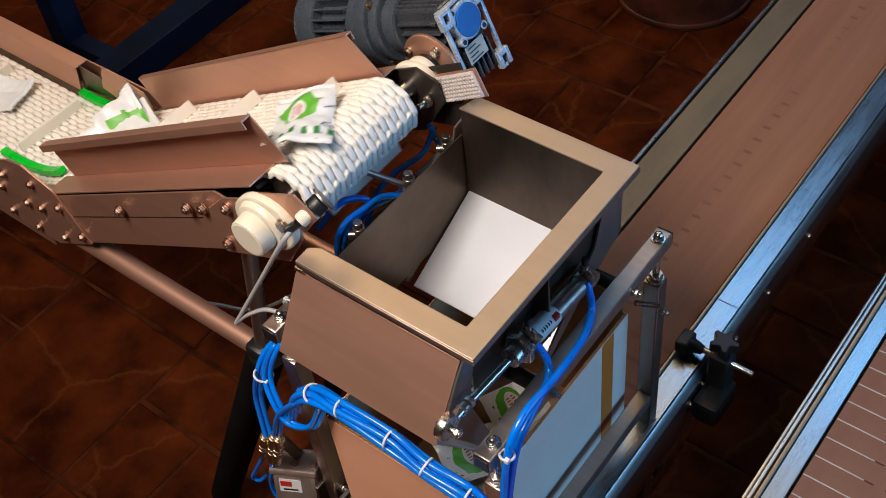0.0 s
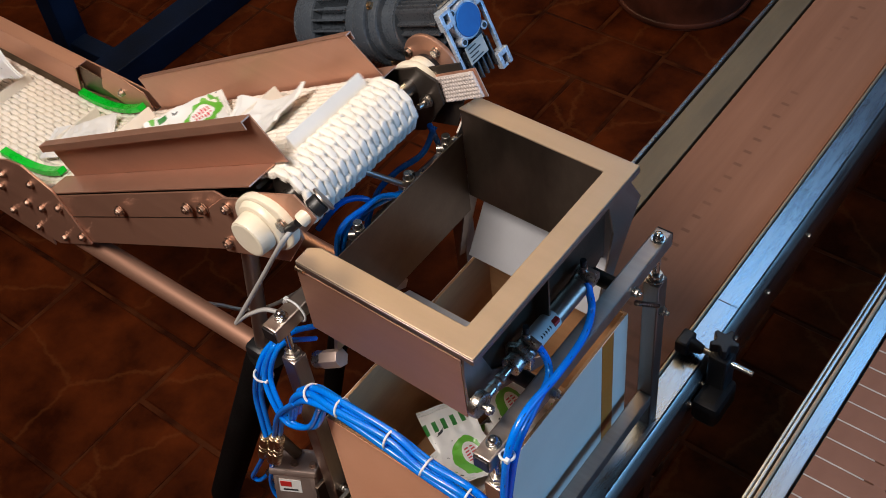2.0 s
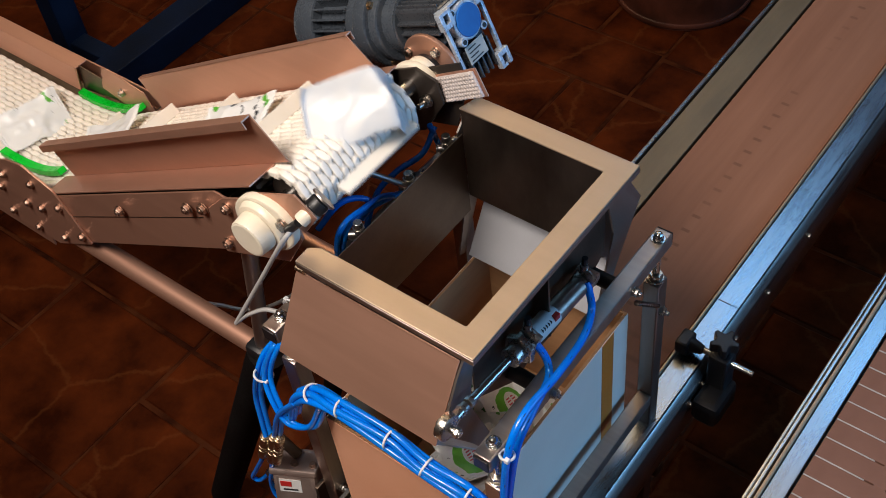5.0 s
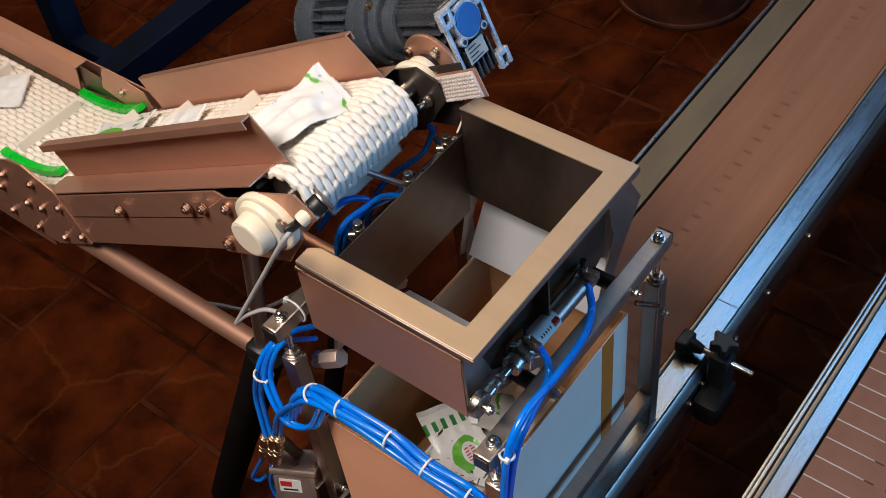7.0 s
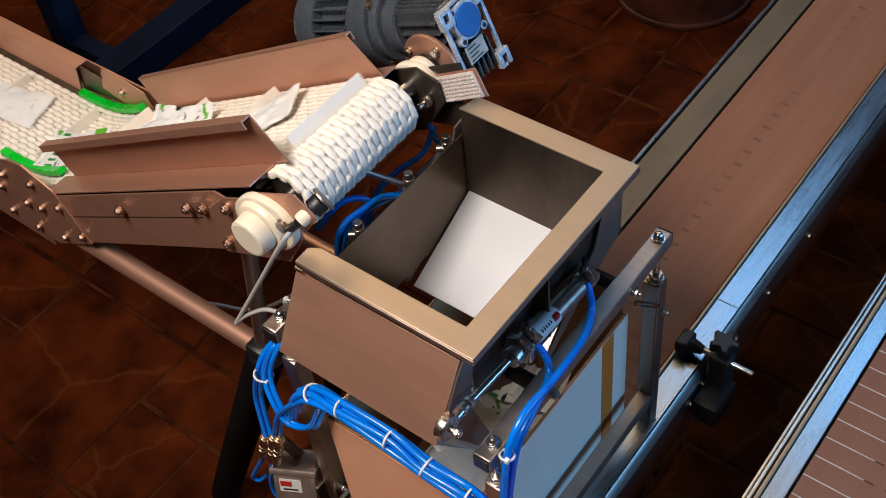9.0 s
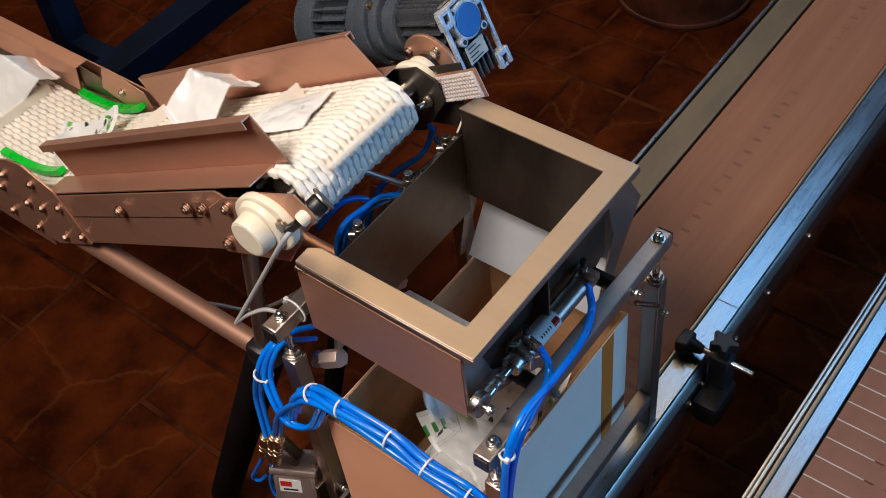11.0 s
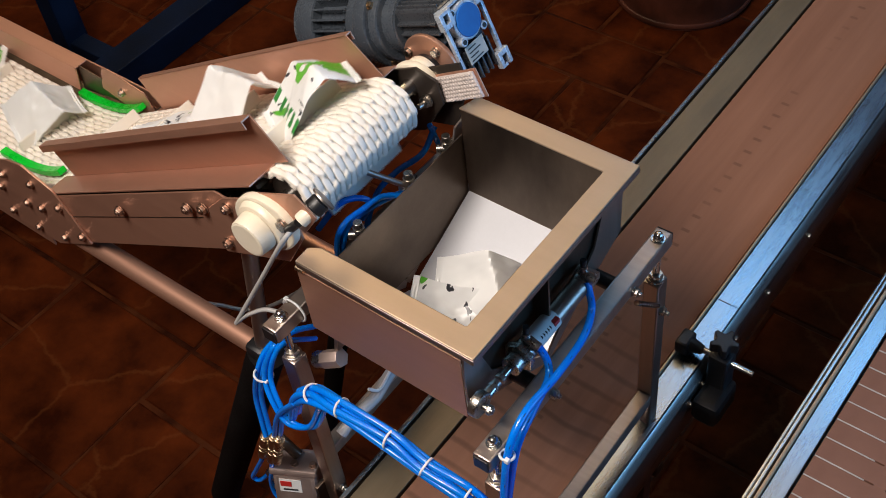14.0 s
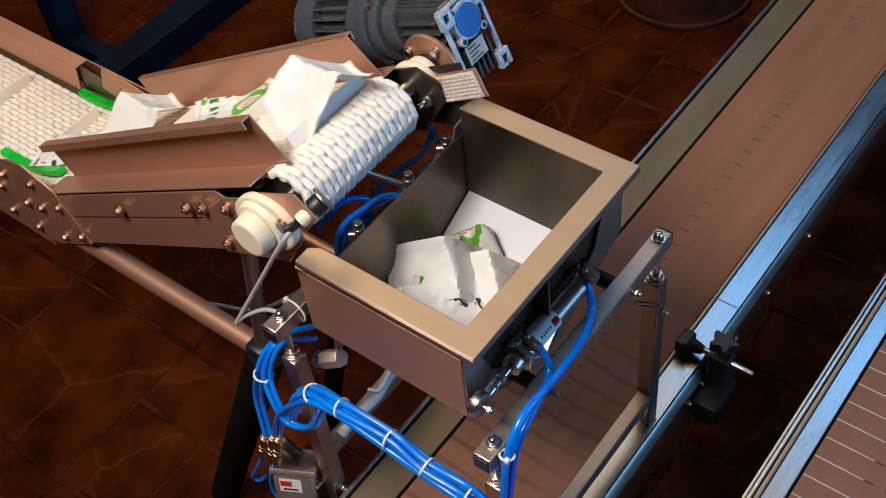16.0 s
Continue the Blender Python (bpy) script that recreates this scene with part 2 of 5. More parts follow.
def rod(a, b, r, r2=None, n=20, bevel=0.0, bm=None):
    """A round bar from a to b."""
    a, b = Vector(a), Vector(b)
    own = bmesh.new()
    d = b - a
    n = n if n == 6 else max(n, 20)
    bmesh.ops.create_cone(own, cap_ends=True, segments=n, radius1=r, radius2=r if r2 is None else r2, depth=d.length)
    if bevel:
        rims = [e for e in own.edges if all(abs(abs(v.co.z) - d.length / 2) < 1e-6 for v in e.verts)]
        bmesh.ops.bevel(own, geom=rims, offset=bevel, segments=2, affect="EDGES", profile=0.5)
    return merged(own, bm, Matrix.Translation((a + b) / 2) @ d.to_track_quat("Z", "Y").to_matrix().to_4x4())


def prism(points, axis, lo, hi, bevel=0.0, bm=None):
    """A flat outline given in the two other axes, thick from lo to hi along axis."""
    own = bmesh.new()

    def at(p, w):
        return {"x": (w, p[0], p[1]), "y": (p[0], w, p[1]), "z": (p[0], p[1], w)}[axis]
    one = [own.verts.new(at(p, lo)) for p in points]
    two = [own.verts.new(at(p, hi)) for p in points]
    own.faces.new(one)
    own.faces.new(two)
    for i in range(len(points)):
        j = (i + 1) % len(points)
        own.faces.new((one[i], one[j], two[j], two[i]))
    bmesh.ops.recalc_face_normals(own, faces=own.faces)
    if bevel:
        bmesh.ops.bevel(own, geom=list(own.edges), offset=bevel, segments=2, affect="EDGES", profile=0.5)
    return merged(own, bm)


def glide(points, steps=10):
    """A smooth line through the points (Catmull-Rom)."""
    p = [Vector(q) for q in points]
    p = [2 * p[0] - p[1]] + p + [2 * p[-1] - p[-2]]
    out = []
    for i in range(1, len(p) - 2):
        for k in range(steps):
            t = k / steps
            a, b, c, d = p[i - 1:i + 3]
            out.append(0.5 * (2 * b + (c - a) * t + (2 * a - 5 * b + 4 * c - d) * t * t + (3 * b - a - 3 * c + d) * t ** 3))
    return out + [p[-2]]


def hose(points, r, n=10, bm=None, steps=10):
    """A round hose along a smooth line."""
    line = glide(points, steps)
    bm = bm if bm is not None else bmesh.new()
    rings, side = [], Vector((0.31, 0.2, 0.93)).normalized()
    for i, c in enumerate(line):
        d = (line[min(i + 1, len(line) - 1)] - line[max(i - 1, 0)]).normalized()
        side = (side - d * side.dot(d)).normalized()
        up = d.cross(side)
        rings.append([bm.verts.new(c + r * (math.cos(a) * side + math.sin(a) * up)) for a in (2 * math.pi * k / n for k in range(n))])
    for one, two in zip(rings, rings[1:]):
        for k in range(n):
            bm.faces.new((one[k], one[(k + 1) % n], two[(k + 1) % n], two[k]))
    bm.faces.new(rings[0])
    bm.faces.new(rings[-1])
    return bm


def hex_bolt(parent, at, way, size=0.0065, high=0.005, name="bolt", stub=0.0, mat=None):
    """A hexagon head on a washer, with a thread stub."""
    a, w = Vector(at), Vector(way).normalized()
    bm = rod(a, a + w * 0.0015, size * 1.15, n=18)
    rod(a + w * 0.0015, a + w * (0.0015 + high), size, n=6, bevel=0.0006, bm=bm)
    if stub:
        rod(a + w * high, a + w * (high + stub), size * 0.5, n=12, bevel=0.0006, bm=bm)
    return part(name, bm, mat or ZINC, parent)


def dome_nut(parent, at, way, size=0.0065, mat=None):
    a, w = Vector(at), Vector(way).normalized()
    bm = rod(a, a + w * 0.0012, size * 1.3, n=18)
    rod(a + w * 0.0012, a + w * 0.006, size, n=6, bevel=0.0005, bm=bm)
    own = bmesh.new()
    bmesh.ops.create_uvsphere(own, u_segments=14, v_segments=8, radius=size * 0.85)
    merged(own, bm, Matrix.Translation(a + w * 0.007))
    return part("dome_nut", bm, mat or CHROME, parent)

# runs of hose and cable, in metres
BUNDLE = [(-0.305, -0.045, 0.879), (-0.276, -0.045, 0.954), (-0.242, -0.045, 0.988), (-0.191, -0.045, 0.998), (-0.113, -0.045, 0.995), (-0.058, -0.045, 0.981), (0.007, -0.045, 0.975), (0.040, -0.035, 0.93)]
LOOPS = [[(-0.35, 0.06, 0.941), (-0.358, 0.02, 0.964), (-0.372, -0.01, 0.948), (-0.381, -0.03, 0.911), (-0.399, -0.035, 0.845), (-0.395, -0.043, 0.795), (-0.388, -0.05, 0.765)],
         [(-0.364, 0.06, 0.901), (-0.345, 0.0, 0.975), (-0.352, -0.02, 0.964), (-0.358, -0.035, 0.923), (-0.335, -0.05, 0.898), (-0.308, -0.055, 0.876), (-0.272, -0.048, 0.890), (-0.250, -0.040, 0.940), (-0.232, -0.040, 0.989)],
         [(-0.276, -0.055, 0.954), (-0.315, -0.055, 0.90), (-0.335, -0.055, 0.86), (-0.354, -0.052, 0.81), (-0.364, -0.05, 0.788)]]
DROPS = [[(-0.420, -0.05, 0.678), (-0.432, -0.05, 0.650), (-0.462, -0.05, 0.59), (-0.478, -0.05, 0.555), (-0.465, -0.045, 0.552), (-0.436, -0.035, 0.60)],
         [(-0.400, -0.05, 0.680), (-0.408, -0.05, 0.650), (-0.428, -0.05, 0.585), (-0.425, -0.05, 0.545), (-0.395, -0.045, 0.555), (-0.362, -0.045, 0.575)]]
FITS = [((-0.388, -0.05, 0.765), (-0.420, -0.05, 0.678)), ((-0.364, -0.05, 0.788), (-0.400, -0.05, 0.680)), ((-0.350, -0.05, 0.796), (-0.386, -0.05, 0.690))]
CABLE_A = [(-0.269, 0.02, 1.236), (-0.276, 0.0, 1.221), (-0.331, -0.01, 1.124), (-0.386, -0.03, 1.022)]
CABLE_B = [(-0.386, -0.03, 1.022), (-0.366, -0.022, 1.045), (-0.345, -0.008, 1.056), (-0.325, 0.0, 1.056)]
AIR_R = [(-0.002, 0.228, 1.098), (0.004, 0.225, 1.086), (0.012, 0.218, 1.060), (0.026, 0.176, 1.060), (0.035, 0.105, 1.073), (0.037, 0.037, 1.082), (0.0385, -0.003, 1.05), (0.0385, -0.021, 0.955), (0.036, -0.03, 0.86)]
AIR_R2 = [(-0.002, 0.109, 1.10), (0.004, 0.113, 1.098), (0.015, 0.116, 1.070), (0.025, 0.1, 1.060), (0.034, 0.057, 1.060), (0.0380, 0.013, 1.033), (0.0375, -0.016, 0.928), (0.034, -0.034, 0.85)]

# ---- the hall ----
FLOOR = box(-9.5, 4.5, -4.5, 6.5, -0.1, -0.004)
floor = tagged(mesh_object("floor", FLOOR, GROUT), "dark worn terracotta tile floor with pale joints", "floor", kind="structure")


# walls and ceiling are unseen additions; their ochre warms what the steel mirrors
def wall(name, x0, x1, y0, y1):
    tagged(mesh_object(name, box(x0, x1, y0, y1, -0.1, 4.6), OCHRE_WALL), "unseen added wall, ochre to warm reflections", "wall", kind="structure")


wall("wall_west", -9.6, -9.45, -4.5, 6.5)
wall("wall_north", -9.6, 4.6, 6.45, 6.6)
wall("wall_south", -9.6, 4.6, -4.6, -4.45)
bm = box(4.45, 4.6, -4.45, 6.45, -0.1, 0.9)
box(4.45, 4.6, -4.45, 6.45, 3.0, 4.6, bm=bm)
box(4.45, 4.6, -4.45, -0.6, 0.9, 3.0, bm=bm)
box(4.45, 4.6, 4.0, 6.45, 0.9, 3.0, bm=bm)
tagged(mesh_object("wall_east", bm, OCHRE_WALL), "unseen added ochre wall with a wide window opening", "wall", kind="structure")
tagged(mesh_object("ceiling", box(-9.6, 4.6, -4.6, 6.6, 4.6, 4.7), OCHRE_WALL), "unseen added ceiling, ochre to warm reflections", "ceiling", kind="structure")

# ---- belt conveyor that carries the carton ----
BZ = 0.62
conv = thing("belt_conveyor", (-0.125, 0.4, 0.0), "flat belt conveyor with aluminium side profiles and brown belt", "conveyor")


def slab(name, x0, x1, y0, y1, z0, z1, mat, parent, label="", bevel=0.001):
    return part(name, box(x0, x1, y0, y1, z0, z1, bevel), mat, parent, label)


slab("belt", -0.221, -0.011, -2.2, 3.2, BZ - 0.03, BZ, BELT_BROWN, conv, "brown-grey smooth belt with faint dark marks")
slab("bed", -0.27, 0.02, -2.25, 3.25, BZ - 0.06, BZ - 0.034, STEEL_DARK, conv)
slab("side_cover", -0.286, -0.226, -2.3, 3.3, BZ - 0.032, BZ + 0.002, COVER_TINT, conv, "aluminium cover strip, warm dim reflection painted olive")
slab("side_rail", -0.2985, -0.2905, -2.3, 3.3, BZ - 0.05, BZ + 0.006, ALU, conv, "bright aluminium edge rail", 0.002)
slab("side_rail", -0.0085, -0.0035, -2.3, 3.3, BZ - 0.02, BZ + 0.006, RIM_STEEL, conv, "bright aluminium edge rail", 0.002)
slab("side_cover", -0.002, 0.0385, -2.3, 0.6455, BZ - 0.03, BZ + 0.001, ALU_FINE, conv, "bluish aluminium cover strip")
slab("side_cover", -0.002, 0.0385, 0.6460, 3.3, BZ - 0.03, BZ + 0.001, ALU_FINE, conv, "bluish aluminium cover strip")
slab("side_panel", -0.302, -0.2990, -2.3, 3.3, BZ - 0.16, BZ - 0.004, ALU, conv)
prof = [(0.0395, BZ - 0.002), (0.050, BZ - 0.022), (0.050, BZ - 0.115), (0.041, BZ - 0.14), (0.030, BZ - 0.14), (0.030, BZ - 0.032), (0.0395, BZ - 0.032)]
part("side_panel", prism(prof, "y", -2.3, 3.3, 0.0015), ALU, conv, "bluish aluminium side profile")
for y in (0.46, 0.505, 0.62, 0.74, 0.9, 1.3, 0.1, -0.4):
    hex_bolt(conv, (0.050, y, BZ - 0.045), (1, 0, 0), 0.0055, 0.004, mat=ZINC)
for y in (-1.9, 2.9, 1.75, -0.6):
    for x in (-0.29, 0.0):
        # near-black colour lets these legs sink into the shade under the belt
        slab("leg", x, x + 0.04, y, y + 0.04, 0.0, BZ - 0.062, IRON, conv)
    slab("cross_bar", -0.25, 0.0, y + 0.005, y + 0.035, 0.2, 0.23, STEEL_DARK, conv)

# side guide clamp on the conveyor: cone head, rod, star knob
clamp = thing("guide_clamp", (0.07, 0.5, BZ - 0.07), "black plastic guide bracket with star knob and steel rod", "clamp")
bm = box(-0.008, 0.016, 0.503, 0.540, BZ + 0.008, BZ + 0.036, 0.005)
rod((0.01, 0.522, BZ + 0.022), (0.036, 0.522, BZ + 0.022), 0.014, 0.008, 16, bm=bm)
part("clamp_head", bm, BLACK, clamp)
part("rod", rod((0.03, 0.523, BZ + 0.022), (0.126, 0.523, BZ + 0.022), 0.0055, n=16, bevel=0.001), CHROME, clamp, "polished steel rod")
bm = box(0.052, 0.088, 0.504, 0.542, BZ - 0.045, BZ + 0.04, 0.006)
box(0.051, 0.1, 0.46, 0.54, BZ - 0.09, BZ - 0.035, 0.012, bm=bm)
part("bracket", bm, BLACK, clamp)
pts = []
for k in range(20):
    r = 0.024 if (k % 4) in (0, 1) else 0.0145
    a = 2 * math.pi * k / 20
    pts.append((0.07 + r * math.cos(a), 0.524 + r * math.sin(a)))
bm = prism(pts, "z", BZ + 0.052, BZ + 0.072, 0.002)
rod((0.07, 0.524, BZ + 0.035), (0.07, 0.524, BZ + 0.054), 0.009, bm=bm)
part("star_knob", bm, BLACK, clamp)

# ---- second conveyor with moulded slats ----
conv2 = thing("slat_conveyor", (0.4, 0.5, 0.0), "slat-belt conveyor with brown modules and aluminium rails", "conveyor")
X2 = 0.2185
slab("side_panel", X2 - 0.010, X2 - 0.004, -2.3, 3.3, BZ - 0.15, BZ - 0.002, ALU, conv2, "bluish aluminium side profile", 0.002)
slab("side_rail", X2 - 0.003, X2 + 0.004, -2.3, 3.3, BZ - 0.03, BZ + 0.003, ALU, conv2, "bright aluminium edge rail", 0.002)
slab("side_rail", X2 + 0.006, X2 + 0.0125, -2.3, 3.3, BZ - 0.03, BZ + 0.006, RIM_STEEL, conv2, "bright aluminium edge rail", 0.002)
slab("side_cover", X2 + 0.014, 0.262, -2.3, 3.3, BZ - 0.03, BZ + 0.001, ALU_FINE, conv2, "bluish aluminium cover strip")
slab("bed", 0.225, 0.56, -2.25, 3.25, BZ - 0.08, BZ - 0.04, STEEL_DARK, conv2)
slab("side_cover", 0.53, 0.575, -2.3, 3.3, BZ - 0.03, BZ + 0.001, ALU, conv2)
slab("side_panel", 0.576, 0.582, -2.3, 3.3, BZ - 0.15, BZ - 0.002, ALU, conv2)
for y in (-1.9, 2.9, 1.75, -0.6):
    for x in (0.24, 0.53):
        # legs coloured near black, as the shade of the gap between the conveyors
        slab("leg", x, x + 0.04, y, y + 0.04, 0.0, BZ - 0.082, IRON, conv2)
SL = 0.0395


def slat_mesh(mat, kind):
    if kind == "slat":
        b = box(0.266, 0.527, 0.001, SL - 0.002, BZ - 0.012, BZ - 0.002, 0.0008)
        for k in range(4):
            box(0.3 + 0.06 * k, 0.318 + 0.06 * k, -0.004, 0.003, BZ - 0.012, BZ - 0.0022, bm=b)
    else:
        b = box(0.2665, 0.345, SL - 0.002, SL - 0.0002, BZ - 0.008, BZ - 0.0012)
    me = bpy.data.meshes.new(kind)
    b.to_mesh(me)
    b.free()
    me.materials.append(mat)
    return me


slat_data, edge_data = slat_mesh(SLAT, "slat"), slat_mesh(SLAT_EDGE, "edge")
for k in range(60):
    ob = new("slat", slat_data)
    ob.parent, ob.matrix_parent_inverse = conv2, base_of(conv2).inverted()
    ob.location.y = -0.6 + SL * k - 0.009
    ed = new("worn_edge", edge_data)
    ed.parent, ed.matrix_parent_inverse = ob, Matrix()
slab("belt_rest", 0.266, 0.527, -2.2, -0.64, BZ - 0.012, BZ - 0.003, SLAT, conv2)
slab("belt_rest", 0.266, 0.527, 1.79, 3.2, BZ - 0.012, BZ - 0.003, SLAT, conv2)

# ---- frame that holds the hopper ----
stand = thing("hopper_stand", (-0.15, 0.18, 0.3), "square steel tube stand with threaded height adjusters", "stand")
for x0 in (0.004, -0.3355):
    slab("top_bar", x0, x0 + 0.025, -0.026, 0.392, 1.025, 1.05, STEEL, stand, "satin square steel tube", 0.0025)
    slab("end_plug", x0 + 0.002, x0 + 0.023, -0.0285, -0.0262, 1.027, 1.048, BLACK, stand, "black plastic end plug")
    slab("end_plug", x0 + 0.001, x0 + 0.024, 0.3922, 0.3945, 1.026, 1.049, BLACK, stand, "black plastic end plug")
    for y in (-0.002, 0.373):
        xc = x0 + 0.0135
        part("threaded_rod", rod((xc, y, 0.96), (xc, y, 1.0245), 0.0052, n=14), CHROME, stand, "threaded steel rod")
        part("lock_nut", rod((xc, y, 0.972), (xc, y, 0.98), 0.0105, n=6, bevel=0.001), ZINC, stand)
        part("collar", rod((xc, y, 0.9675), (xc, y, 0.9715), 0.0125, n=20, bevel=0.001), ZINC, stand)
        slab("post", xc - 0.0125, xc + 0.0125, y - 0.0125, y + 0.0125, 0.30, 0.967, POST_STEEL, stand, "satin square steel post", 0.0025)
        dome_nut(stand, (xc, y, 1.0502), (0, 0, 1), 0.0075)
    lx = 0.0185 if x0 > 0 else -0.334
    slab("lower_bar", lx - 0.010, lx + 0.0125, 0.0115, 0.36, 0.682, 0.706, STEEL, stand, "satin square steel tube", 0.002)
    slab("foot_bar", lx - 0.0120, lx + 0.012, -0.03, 0.41, 0.276, 0.2995, STEEL_DARK, stand, "", 0.002)
    for y in (-0.002, 0.373):
        part("brace", box(min(lx, -0.302 if x0 < 0 else 0.05), max(lx, -0.302 if x0 < 0 else 0.05), y - 0.01, y + 0.01, 0.47, 0.50, 0.002), STEEL_DARK, stand)
        slab("foot", lx - 0.014, lx + 0.014, y - 0.014, y + 0.014, 0.0, 0.2755, STEEL_DARK, stand, "", 0.002)
for y, z in ((0.292, 1.0105), (0.103, 1.012)):
    hex_bolt(stand, (0.0292, y, z + 0.022), (1, 0, 0), 0.0065, 0.006, stub=0.006)
part("stop_screw", rod((0.03, 0.3, 1.0), (0.03, 0.36, 0.93), 0.004, n=12), CHROME, stand)
hex_bolt(stand, (0.0302, 0.373, 0.905), (1, 0, 0), 0.0065, 0.005, stub=0.007)
hex_bolt(stand, (0.0302, 0.373, 0.62), (1, 0, 0), 0.0045, 0.003)
hex_bolt(stand, (0.0302, 0.373, 0.56), (1, 0, 0), 0.0045, 0.003)
hex_bolt(stand, (-0.3095, -0.002, 0.62), (1, 0, 0), 0.0065, 0.005, stub=0.006)

# ---- hopper ----
RIM = 1.2
XL, XR, YF, YB = -0.255, -0.03, 0.0325, 0.317
hop = thing("weigh_hopper", (-0.14, 0.17, 1.03), "open satin stainless steel clamshell hopper with folded rim", "hopper")
# folded rim: three mitred flanges with a turned-down lip


part("rim", prism([(-0.2475, 0.033), (-0.262, 0.024), (-0.2605, 0.0), (0.0, 0.0), (0.0, 0.347), (-0.245, 0.347), (-0.254, 0.3150),
                       (-0.0345, 0.3150), (-0.033, 0.3135), (-0.033, 0.0345), (-0.0345, 0.033)], "z", RIM - 0.0030, RIM, 0.0013), RIM_STEEL, hop, "folded satin steel rim")
part("rim_lip", prism([(-0.2605, -0.0002), (-0.2605, 0.002), (-0.002, 0.002), (-0.002, 0.3452), (-0.245, 0.3452), (-0.245, 0.3474), (0.0002, 0.3474), (0.0002, -0.0002)], "z", RIM - 0.012, RIM - 0.0034, 0.0009), STEEL, hop)
# wall panels in a darker steel than the rim and flaps
part("wall_panel", box(XL + 0.002, XR - 0.004, YB, YB + 0.002, 1.035, RIM - 0.003), STEEL_DARK, hop, "dark steel inner back wall")
part("wall_panel", box(XL - 0.002, XL, YF, YB + 0.002, 1.0, 1.15, 0.0006), STEEL_DARK, hop, "dark steel infeed side wall")
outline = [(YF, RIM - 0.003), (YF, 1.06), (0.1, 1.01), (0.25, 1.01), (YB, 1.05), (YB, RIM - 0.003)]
part("wall_panel", prism(outline, "x", XR - 0.0035, XR - 0.0010), STEEL_DARK, hop, "dark steel side wall")
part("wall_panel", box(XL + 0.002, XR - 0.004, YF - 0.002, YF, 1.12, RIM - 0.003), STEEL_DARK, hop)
for y in (0.286, 0.101):
    for x0, x1 in ((XR, 0.0035), (-0.3105, XL - 0.003)):
        part("pivot_rod", rod((x0, y, 1.0345), (x1, y, 1.0345), 0.0105, n=24), DARKENED_STEEL, hop, "dark round steel spacer rod")
part("wall_rib", box(XR + 0.0, XR + 0.022, 0.155, 0.158, 1.06, 1.19, 0.0005), STEEL_DARK, hop)
part("hinge_pin", rod((-0.275, 0.010, 1.1690), (-0.262, 0.010, 1.1690), 0.004, n=14), BRASS, hop)

# clamshell flaps, each drawn about its own hinge line
OPEN = 31.6


def flap(front):
    s = 1 if front else -1
    y0 = 0.010 if front else 0.335
    name = "front_flap" if front else "back_flap"
    bm = bmesh.new()
    # outer panel, inclined floor
    box(-0.276, -0.029, *sorted((0.0, s * 0.002)), -0.116, 0.0, 0.0005, bm=bm)
    panel_mesh = mesh_object(name, bm, STEEL_X, None, "", True)
    panel_mesh.parent, panel_mesh.matrix_parent_inverse = hop, base_of(hop).inverted()
    panel_mesh["label"] = "satin steel swinging discharge flap"
    panel_mesh.location = (0, y0, 1.165)

    def sub(n, b, mat, label=""):
        o = mesh_object(n, b, mat, None, label, True)
        o.parent, o.matrix_parent_inverse = panel_mesh, Matrix()
        return o
    f0, f1 = (s * 0.004, -0.1155), (s * 0.1575, -0.1895)
    sub("flap_floor", prism([f0, f1, (f1[0], f1[1] - 0.002), (f0[0], f0[1] - 0.002)], "x", -0.2530, -0.0345), PLATE, "pale smooth floor plate")
    lead = 0.0005 if front else -0.016
    side = [(s * 0.004, 0.004), (s * lead, -0.026), (s * (lead + 0.003), -0.100), (s * 0.0845, -0.143), (s * 0.1575, -0.1885), (s * 0.165, -0.178),
            (s * 0.05, -0.075), (s * 0.024, 0.0)]
    sub("side_plate", prism(side, "x", -0.0285, -0.0255), STEEL, "satin steel side cheek")
    sub("side_plate", prism(side, "x", -0.2625, -0.2595), STEEL, "satin steel side cheek")
    return panel_mesh


front_flap, back_flap = flap(True), flap(False)

# ---- compact air cylinders that swing the flaps ----


